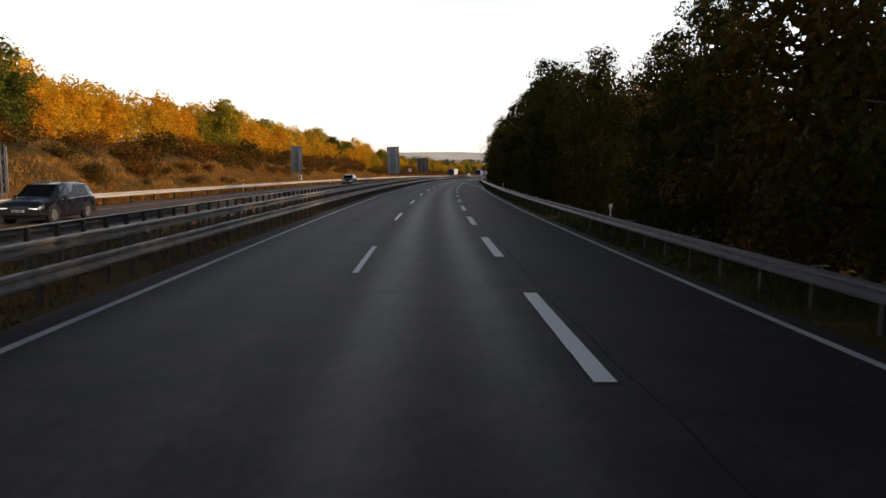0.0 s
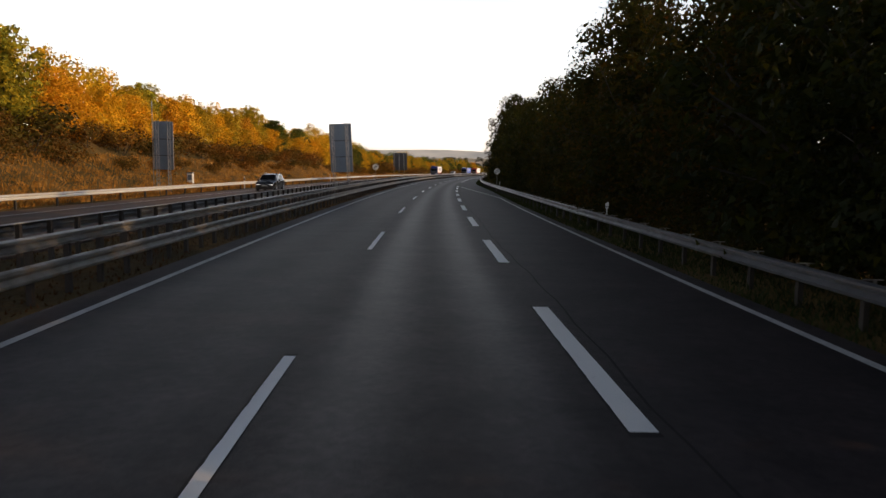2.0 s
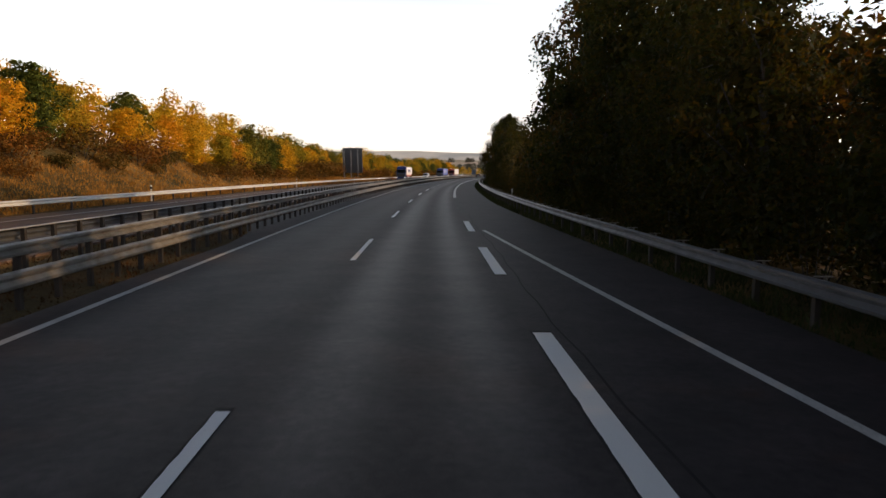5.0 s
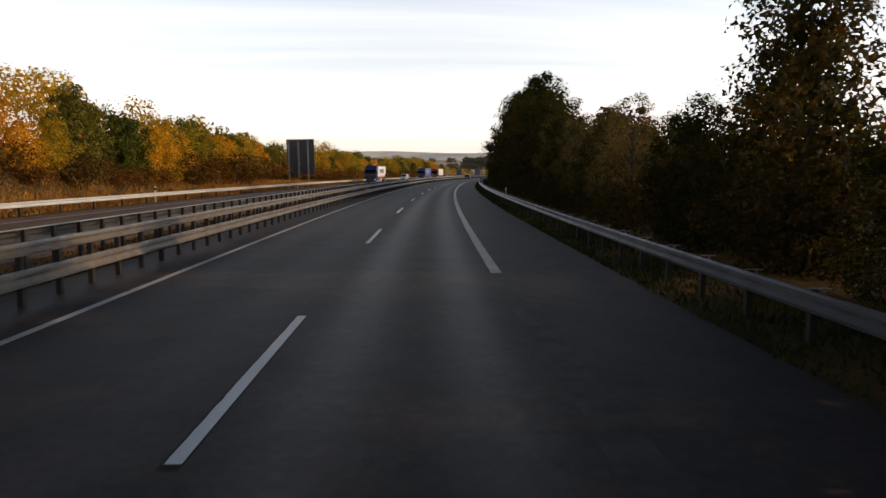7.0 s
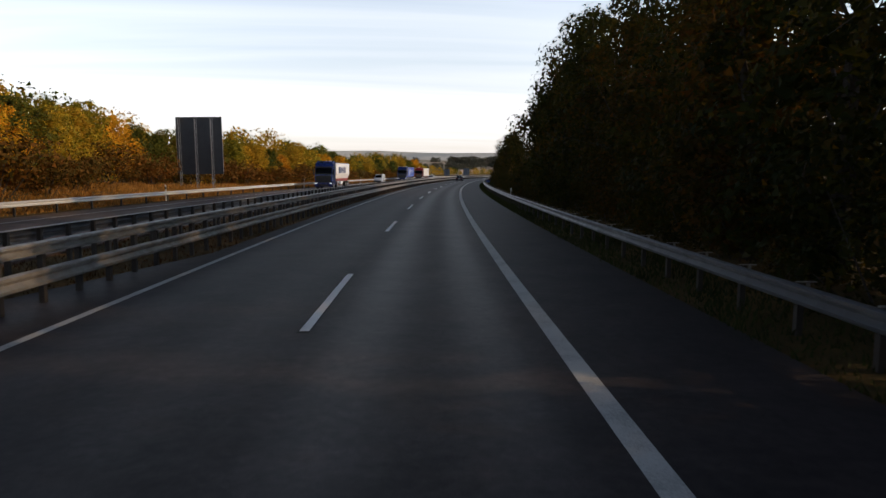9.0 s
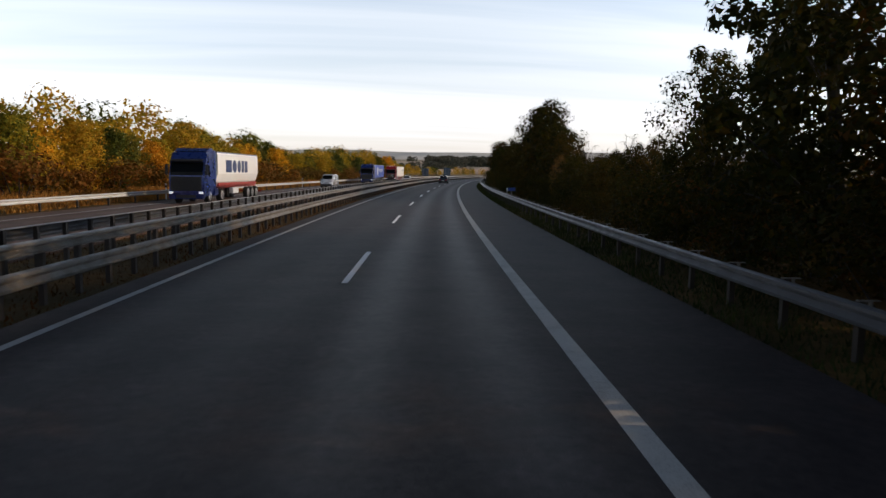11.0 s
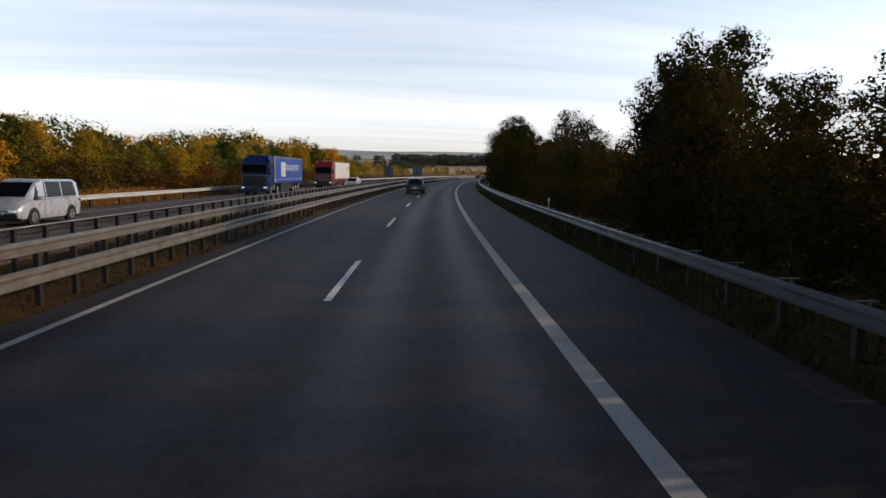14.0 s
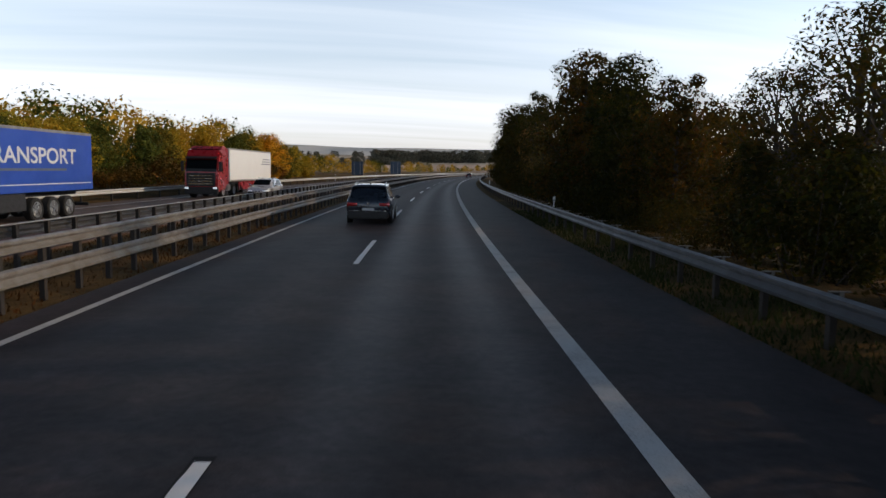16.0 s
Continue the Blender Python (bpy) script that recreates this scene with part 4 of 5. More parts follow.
def far_patch(away, angle, wide, deep, n, tall):
    for _ in range(n):
        a, r = angle + fw.uniform(-0.5, 0.5) * wide / away, away + fw.uniform(-0.5, 0.5) * deep
        x, y = 50 + r * math.sin(a), 390 + r * math.cos(a)
        ss, dd = road_coords(np.array([x]), np.array([y]))
        if abs(dd[0]) < 48 and ss[0] < 900:
            continue
        z = float(ground_z(ss, dd, np.array([x]), np.array([y]))[0])
        k = tall * fw.uniform(0.8, 1.15) / 10
        poses.append(pose(x, y, z - 0.5, 0, 0, fw.uniform(0, 360)) @ Matrix.Diagonal((k * 1.3, k * 1.3, k, 1)))


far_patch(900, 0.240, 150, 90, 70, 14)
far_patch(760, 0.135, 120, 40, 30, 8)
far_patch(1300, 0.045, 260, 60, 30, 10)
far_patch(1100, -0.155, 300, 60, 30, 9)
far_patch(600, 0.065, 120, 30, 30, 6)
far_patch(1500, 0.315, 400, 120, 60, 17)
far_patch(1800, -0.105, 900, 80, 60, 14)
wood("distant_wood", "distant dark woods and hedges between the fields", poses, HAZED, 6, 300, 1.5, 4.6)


# ---- grasses ----
def blades(name, label, n, s_lo, s_hi, d_lo, d_hi, tall, width, mat, seed):
    rng = np.random.default_rng(seed)
    s = rng.uniform(s_lo, s_hi, n)
    lo = np.array([d_lo(v) for v in s]) if callable(d_lo) else d_lo
    hi = np.array([d_hi(v) for v in s]) if callable(d_hi) else d_hi
    d = lo + (hi - lo) * rng.uniform(0, 1, n)
    clump = 0.5 + 0.5 * np.sin(s * 0.9 + 3 * np.sin(d * 1.3)) * np.sin(s * 0.23 + d)
    x, y = on_road(s, d)
    z = ground_z(s, d, x, y) - 0.01
    h = tall * rng.uniform(0.45, 1.2, n) * (0.5 + 0.8 * clump)
    a = rng.uniform(0, 2 * np.pi, n)
    w = width * rng.uniform(0.6, 1.4, n)
    lean = h[:, None] * rng.normal(size=(n, 2)) * 0.35
    v = np.empty((n, 3, 3))
    v[:, 0] = np.stack([x - w * np.cos(a), y - w * np.sin(a), z], 1)
    v[:, 1] = np.stack([x + w * np.cos(a), y + w * np.sin(a), z], 1)
    v[:, 2] = np.stack([x + lean[:, 0], y + lean[:, 1], z + h], 1)
    faces = np.arange(n * 3).reshape(-1, 3)
    me = bpy.data.meshes.new(name)
    me.vertices.add(n * 3)
    me.vertices.foreach_set("co", v.ravel())
    me.loops.add(faces.size)
    me.loops.foreach_set("vertex_index", faces.ravel())
    me.polygons.add(len(faces))
    me.polygons.foreach_set("loop_start", np.arange(len(faces)) * 3)
    me.materials.append(mat)
    me.update(calc_edges=True)
    return tagged(new(name, me), label, "grass", kind="stuff")


blades("grass", "green and dry verge grass below the guard rail", 85000, 0, 440, lambda v: pave_right(v) - 0.05, lambda v: rail_right(v) + 1.8, 0.2, 0.02, VERGE, 21)
blades("grass", "dry brown grass and weeds in the median", 50000, 0, 440, -8.95, lambda v: pave_left(v) - 0.05, 0.11, 0.02, SCRUB, 22)
blades("grass", "tall dry golden grass on the bank", 90000, 25, 420, -29.0, -20.6, 0.38, 0.04, DRY, 23)


# ---- round signs, small signs, emergency phone ----
def disc(bm, r, y0, y1, z, x=0.0, sides=32):
    return rod((x, y0, z), (x, y1, z), r, bm, sides)


def end_sign(m, height):
    root = tagged(new("road_sign"), "round white end-of-restrictions sign with grey diagonal bars", "road sign", "round signs")
    part("post", rod((0, 0.06, -0.2), (0, 0.06, height + 0.3), 0.038), STEEL, root)
    part("plate", disc(None, 0.35, -0.012, 0.012, height), WHITE_PLASTIC, root)
    for k in (-2, -1, 0, 1, 2):
        half = math.sqrt(0.31 ** 2 - (k * 0.055) ** 2)
        bm = box(-half, half, -0.017, -0.0125, k * 0.055 - 0.013, k * 0.055 + 0.013)
        bmesh.ops.transform(bm, matrix=Matrix.Translation((0, 0, height)) @ pose(0, 0, 0, 0, -45, 0), verts=bm.verts)
        part("diagonal_bar", bm, BAR_GREY, root)
    root.matrix_basis = m


BAR_GREY = surface("grey sign print", (0.10, 0.12, 0.16), 0.5)
NAVY_PRINT = surface("dark navy print", (0.012, 0.03, 0.11), 0.5)
BLUE_BACK = surface("blue-grey sign back", (0.05, 0.08, 0.13), 0.5, 0.2)
BLUE_SIGN = surface("blue sign sheeting", (0.015, 0.055, 0.25), 0.5)
end_sign(place(133.8, 8.4, -0.07), 2.42)
end_sign(place(133.8, -5.84, -0.07), 2.71)

root = tagged(new("road_sign"), "small blue rectangular sign on a post behind the guard rail", "road sign")
part("post", rod((0, 0.04, -0.2), (0, 0.04, 1.38), 0.025), STEEL, root)
part("plate", box(-0.27, 0.27, -0.008, 0.008, 1.12, 1.38), BLUE_SIGN, root, bevel=0.003)
root.matrix_basis = place(327.1, 7.65, -0.07)

root = tagged(new("emergency_phone"), "pale emergency phone pillar beside the far shoulder", "emergency phone")
part("pillar", box(-0.3, 0.3, -0.22, 0.22, 0.0, 1.25), WHITE_PLASTIC, root, bevel=0.04)
part("cap", box(-0.33, 0.33, -0.25, 0.25, 1.25, 1.36), BAR_GREY, root, bevel=0.03)
part("door", box(-0.22, 0.22, -0.235, -0.222, 0.55, 1.1), BAR_GREY, root, bevel=0.004)
root.matrix_basis = place(125.6, -24.6, ground_at(125.6, -24.6) - 0.25)

sign_board(place(41.5, -22.6, ground_at(41.5, -22.6)), 0.7, 0.9, 3.5, (-0.2, 0.2), SIGN_DARK, "narrow dark sign board seen from behind", (), 0.0)
for s, d, w, z0, z1 in ((563.0, -22.0, 2.7, 0.9, 4.1), (623.0, -22.0, 3.3, 0.9, 4.9)):
    sign_board(place(s, d, ground_at(s, d)), w, z0, z1, (-0.7, 0.7), BLUE_BACK, "square blue-grey sign board standing far ahead", (), 0.0)


# ---- vehicles ----
def paint(name, colour, metal=0.5):
    return surface(name, colour, 0.28, metal, 0.15, 2.0, 90, 0.02, coat=1.0)


def glass_build(t, b):
    b.inputs["Base Color"].default_value = (0.004, 0.005, 0.006, 1)
    b.inputs["Roughness"].default_value = 0.06
    b.inputs["Specular IOR Level"].default_value = 0.16
    co = node(t, "ShaderNodeTexCoord")
    n = node(t, "ShaderNodeTexNoise", [(co.outputs["Object"], "Vector")], Scale=4.0, Detail=4.0)
    r = node(t, "ShaderNodeMapRange", [(n.outputs["Fac"], "Value")], **{"To Min": 0.03, "To Max": 0.14})
    t.links.new(r.outputs[0], b.inputs["Roughness"])


def lamp_build(t, b):
    b.inputs["Base Color"].default_value = (0.8, 0.85, 0.9, 1)
    b.inputs["Emission Color"].default_value = (0.9, 0.95, 1.0, 1)
    b.inputs["Emission Strength"].default_value = 1.3
    b.inputs["Roughness"].default_value = 0.15


CAR_GLASS = material("dark tinted car glass", glass_build)
HEADLAMP = material("lit headlamp", lamp_build)
TAIL_RED = surface("red tail lamp plastic", (0.42, 0.012, 0.012), 0.2, 0.0, 0.15, 20, 60, 0.05, coat=0.8)
TYRE = surface("tyre rubber", (0.016, 0.016, 0.016), 0.8, 0.0, 0.4, 8, 60, 0.3)
ALLOY = surface("alloy wheel metal", (0.42, 0.43, 0.44), 0.32, 0.9, 0.25, 6, 60, 0.05)
CHROME = surface("chrome trim", (0.62, 0.63, 0.64), 0.15, 1.0, 0.1, 6, 60, 0.02)
PLATE = surface("number plate", (0.62, 0.63, 0.64), 0.5)
SILVER = paint("grey metallic car paint", (0.022, 0.03, 0.047), 0.5)
NAVY = paint("dark blue-black car paint", (0.008, 0.010, 0.016), 0.1)
WHITE_CAR = paint("white car paint", (0.50, 0.53, 0.60), 0.1)


def wheel(x, y, r, w, root, side, rim_mat=None):
    hub = bmesh.new()
    rod((x - w / 2, y, r), (x + w / 2, y, r), r, hub, 28)
    bmesh.ops.bevel(hub, geom=[e for e in hub.edges if len(e.link_faces) == 2 and e.calc_face_angle() > 1.2], offset=0.03, segments=2, affect="EDGES")
    tyre = part("wheel", hub, TYRE, root)
    bm = bmesh.new()
    xo = x + side * (w / 2 + 0.003)
    rod((xo - side * 0.03, y, r), (xo, y, r), r * 0.66, bm, 24)
    rod((xo, y, r), (xo + side * 0.02, y, r), r * 0.16, bm, 12)
    for k in range(5):
        a = k * 2 * math.pi / 5 + 0.3
        tip = (xo + side * 0.008, y + r * 0.62 * math.cos(a), r + r * 0.62 * math.sin(a))
        rod((xo + side * 0.012, y, r), tip, r * 0.1, bm, 6, r * 0.07)
    part("rim", bm, rim_mat or ALLOY, tyre, "alloy rim with five spokes")
    return tyre


def section(table, y):
    ys = [row[0] for row in table]
    return [float(np.interp(y, ys, [row[k] for row in table])) for k in range(1, 7)]


def car(name, label, table, colour, axles, r_wheel, rails=False, lit=False, plates=True, panes=((-1.75, -0.95), (-0.87, 0.0), (0.08, 0.95)), rear=None, front=None):
    """table rows: y, sill, belt, top, half width at the belt, at the top, tuck of the sill."""
    root = tagged(new(name), label, "car")
    ys = sorted({row[0] for row in table} | {axles[0], axles[1]} | set(np.round(np.linspace(table[0][0], table[-1][0], 15), 3)))
    bm, rings = bmesh.new(), []
    for y in ys:
        sill, belt, top, wb, wt_, tuck = section(table, y)
        mid = sill + (belt - sill) * 0.55
        half = [(wb - tuck, sill), (wb, sill + 0.1), (wb + 0.015, mid), (wb - 0.01, belt - 0.03), (wb - 0.04, belt), (wt_, top - 0.07), (wt_ - 0.10, top - 0.015), (wt_ * 0.5, top + 0.005)]
        pts = [(x, z) for x, z in half] + [(-x, z) for x, z in reversed(half)]
        rings.append([bm.verts.new((x, y, z)) for x, z in pts])
    for a, c in zip(rings, rings[1:]):
        for k in range(len(a)):
            q = (k + 1) % len(a)
            bm.faces.new((a[k], a[q], c[q], c[k]))
    bm.faces.new(rings[0])
    bm.faces.new(list(reversed(rings[-1])))
    body = part("body", bm, colour, root, smooth_shade=True)
    body.data.set_sharp_from_angle(angle=radians(38))

    def pane(y0, y1, u0, u1, side, cut0=0.0, cut1=0.0):
        bm, vs = bmesh.new(), []
        for y, u in ((y0, u0), (y1, u0), (y1 - cut1, u1), (y0 + cut0, u1)):
            _, belt, top, wb, wt_, _ = section(table, y)
            x = (wb - 0.04) + (wt_ - wb + 0.04) * u
            vs.append((side * (x + 0.006), y, belt + (top - 0.07 - belt) * u))
        inner = [(v[0] - side * 0.012, v[1], v[2]) for v in vs]
        o = [bm.verts.new(v) for v in vs]
        i = [bm.verts.new(v) for v in inner]
        bm.faces.new(o)
        bm.faces.new(list(reversed(i)))
        for k in range(4):
            bm.faces.new((o[k], o[(k + 1) % 4], i[(k + 1) % 4], i[k]))
        return part("side_window", bm, CAR_GLASS, root, "tinted side window")

    for side in (-1, 1):
        for k, (y0, y1) in enumerate(panes):
            pane(y0, y1, 0.06, 0.96, side, 0.10 if k == 0 else 0.0, 0.38 if k == len(panes) - 1 else 0.0)
        sill, belt, top, wb, wt_, _ = section(table, panes[0][0])
        part("window_trim", rod((side * (wb - 0.02), panes[0][0], belt + 0.01), (side * (wb - 0.02), panes[-1][1], section(table, panes[-1][1])[1] + 0.01), 0.016), CHROME, root, "bright window trim")
        for ax in axles:
            w_at = section(table, ax)[3]
            arch = bmesh.new()
            rod((side * (w_at - 0.05), ax, r_wheel + 0.02), (side * (w_at + 0.022), ax, r_wheel + 0.02), r_wheel * 1.2, arch, 28)
            part("wheel_arch", arch, BLACK_PLASTIC, root, "black wheel arch")
            wheel(side * (w_at - 0.085), ax, r_wheel, 0.24, root, side)
        ym = panes[-1][1] - 0.25
        wm = section(table, ym)[3]
        bmm = bmesh.new()
        bmesh.ops.create_uvsphere(bmm, u_segments=12, v_segments=8, radius=1, matrix=Matrix.Translation((side * (wm + 0.12), ym, section(table, ym)[1] + 0.09)) @ Matrix.Diagonal((0.13, 0.07, 0.085, 1)))
        part("mirror", bmm, colour, root, smooth_shade=True)
        if rails:
            pts = [(side * (section(table, y)[4] - 0.09), y, section(table, y)[2] + 0.05 * (0 if abs(k - 3) == 3 else 1)) for k, y in enumerate(np.linspace(-1.7, 0.25, 7))]
            bmr = bmesh.new()
            for a, c in zip(pts, pts[1:]):
                rod(a, c, 0.016, bmr, 6)
            part("roof_rail", bmr, CHROME, root, "bright roof rail")
        yr, yf = table[0][0], table[-1][0]
        sr, sf = section(table, yr + 0.05), section(table, yf - 0.05)
        zl = sr[1] - 0.14
        bmt = box(side * (sr[3] - 0.46), side * (sr[3] + 0.014), yr - 0.018, yr + 0.32, zl - 0.11, zl + 0.08)
        bmesh.ops.bevel(bmt, geom=list(bmt.edges), offset=0.03, segments=2, affect="EDGES")
        part("tail_light", bmt, TAIL_RED, root, "red tail light", smooth_shade=True)
        bmh = box(side * (sf[3] - 0.40), side * (sf[3] - 0.03), yf - 0.22, yf + 0.012, sf[1] - 0.15, sf[1] - 0.06)
        bmesh.ops.bevel(bmh, geom=list(bmh.edges), offset=0.02, segments=2, affect="EDGES")
        part("headlight", bmh, HEADLAMP if lit else PLATE, root, "clear headlight", smooth_shade=True)
    for nm, (a, c) in (("rear_window", rear), ("windscreen", front)):
        bm = bmesh.new()
        (ya, za, wa), (yc, zc, wc) = a, c
        o = 0.012 * (-1 if nm == "rear_window" else 1)
        lo = [bm.verts.new((x, ya + o, za)) for x in (-wa, wa)]
        hi = [bm.verts.new((x, yc + o, zc)) for x in (wc, -wc)]
        lo2 = [bm.verts.new((v.co.x, v.co.y - o * 2, v.co.z - 0.012)) for v in lo]
        hi2 = [bm.verts.new((v.co.x, v.co.y - o * 2, v.co.z - 0.012)) for v in hi]
        A, B = lo + hi, lo2 + hi2
        bm.faces.new(A)
        bm.faces.new(list(reversed(B)))
        for k in range(4):
            bm.faces.new((A[k], A[(k + 1) % 4], B[(k + 1) % 4], B[k]))
        part(nm, bm, CAR_GLASS, root, "dark tinted glass")
    part("rear_bumper", box(-sr[3] + 0.03, sr[3] - 0.03, yr - 0.05, yr + 0.25, sr[0] - 0.14, sr[0] + 0.16), BLACK_PLASTIC, root, "black lower bumper", bevel=0.03)
    part("underbody", box(-0.82, 0.82, yr + 0.2, yf - 0.25, 0.2, 0.42), BLACK_PLASTIC, root, "dark underbody", bevel=0.03)
    part("antenna", rod((0, -1.35, section(table, -1.35)[2]), (0, -1.5, section(table, -1.35)[2] + 0.09), 0.03, None, 8, 0.01), BLACK_PLASTIC, root, "small roof aerial")
    part("bumper_trim", box(-sr[3] + 0.08, sr[3] - 0.08, yr - 0.062, yr - 0.02, sr[0] + 0.17, sr[0] + 0.195), CHROME, root, "bright bumper strip", bevel=0.008)
    part("grille", box(-0.62, 0.62, yf - 0.05, yf + 0.02, sf[0] + 0.22, sf[1] - 0.1), BLACK_PLASTIC, root, "black radiator grille", bevel=0.015)
    part("front_bumper", box(-sf[3] + 0.05, sf[3] - 0.05, yf - 0.2, yf + 0.05, sf[0] - 0.02, sf[0] + 0.16), BLACK_PLASTIC, root, "black lower bumper", bevel=0.03)
    part("badge", disc(bmesh.new(), 0.06, yr - 0.03, yr + 0.05, sr[1] - 0.12, 0.0, 16), CHROME, root, "plain round badge")
    for y, sg, zz in ((yr, -1, sr[1] - 0.36), (yf, 1, sf[0] + 0.16)):
        pl = part("number_plate", box(-0.26, 0.26, y + sg * 0.03 - 0.03, y + sg * 0.05, zz - 0.055, zz + 0.055), PLATE, root, "pale number plate", bevel=0.006)
        for k in range(2):
            part("bar", box(-0.19 + k * 0.22, -0.03 + k * 0.22, y + sg * 0.051 - 0.001, y + sg * 0.055, zz - 0.03, zz + 0.03), BAR_GREY, pl)
    return root


SUV = [(-2.42, 0.46, 0.96, 1.00, 0.84, 0.78, 0.10), (-2.36, 0.38, 1.02, 1.08, 0.92, 0.82, 0.06), (-2.22, 0.32, 1.06, 1.36, 0.955, 0.79, 0.04), (-1.98, 0.28, 1.07, 1.64, 0.97, 0.75, 0.04), (-1.75, 0.28, 1.07, 1.69, 0.97, 0.75, 0.04), (-1.2, 0.28, 1.06, 1.72, 0.97, 0.755, 0.04), (-0.2, 0.28, 1.03, 1.725, 0.97, 0.76, 0.04),
       (0.45, 0.28, 1.01, 1.64, 0.97, 0.73, 0.04), (1.25, 0.28, 0.99, 1.12, 0.965, 0.78, 0.04), (1.4, 0.28, 0.97, 1.07, 0.96, 0.80, 0.04), (2.1, 0.30, 0.90, 0.98, 0.92, 0.76, 0.06), (2.32, 0.36, 0.80, 0.88, 0.86, 0.70, 0.08), (2.40, 0.44, 0.70, 0.76, 0.78, 0.62, 0.10)]
SUV_GLASS = dict(rear=((-2.315, 1.14, 0.78), (-2.02, 1.60, 0.70)), front=((1.22, 1.14, 0.72), (0.50, 1.63, 0.66)))
suv = car("suv", "grey metallic sport utility car with roof rails on the carriageway", SUV, SILVER, (-1.45, 1.45), 0.37, True, **SUV_GLASS)
suv.matrix_basis = place(429.2, -0.87, 0.0)
dark = car("suv", "black sport utility car with bright trim on the oncoming carriageway", SUV, NAVY, (-1.45, 1.45), 0.37, True, True, **SUV_GLASS)
dark.matrix_basis = place(33.3, -15.4, 0.0, 180)
copy_thing(dark, place(123.0, -15.4, 0.0, 180))
ESTATE = [(y, a * 0.85, c * 0.87, e * 0.86, w * 0.94, v * 0.92, q) for y, a, c, e, w, v, q in SUV]
EST_GLASS = dict(rear=((-2.315, 0.985, 0.71), (-2.02, 1.375, 0.64)), front=((1.22, 0.99, 0.66), (0.50, 1.40, 0.60)))
ahead = car("car", "dark estate car standing far ahead on the carriageway", ESTATE, NAVY, (-1.4, 1.4), 0.32, False, **EST_GLASS)
ahead.matrix_basis = place(625.0, 1.8, 0.0)
sedan = car("car", "white estate car overtaking a truck on the oncoming carriageway", ESTATE, WHITE_CAR, (-1.4, 1.4), 0.32, True, True, **EST_GLASS)
sedan.matrix_basis = place(453.5, -12.0, 0.0, 180)
VAN = [(-2.40, 0.36, 1.05, 1.30, 0.90, 0.84, 0.06), (-2.34, 0.30, 1.12, 1.80, 0.95, 0.80, 0.04), (-2.1, 0.28, 1.12, 1.90, 0.96, 0.80, 0.04), (0.6, 0.28, 1.10, 1.93, 0.96, 0.80, 0.04), (0.95, 0.28, 1.08, 1.84, 0.96, 0.78, 0.04), (1.75, 0.28, 1.02, 1.16, 0.95, 0.78, 0.04), (2.25, 0.32, 0.86, 0.98, 0.90, 0.72, 0.06), (2.42, 0.42, 0.70, 0.78, 0.80, 0.62, 0.10)]
van = car("van", "white passenger van with dark windows on the oncoming carriageway", VAN, WHITE_CAR, (-1.5, 1.5), 0.34, False, True, panes=((-2.1, -0.9), (-0.82, 0.35), (0.43, 1.4)), rear=((-2.39, 1.2, 0.74), (-2.345, 1.75, 0.70)), front=((1.70, 1.22, 0.72), (1.0, 1.80, 0.68)))
van.matrix_basis = place(378.0, -15.6, 0.0, 180)


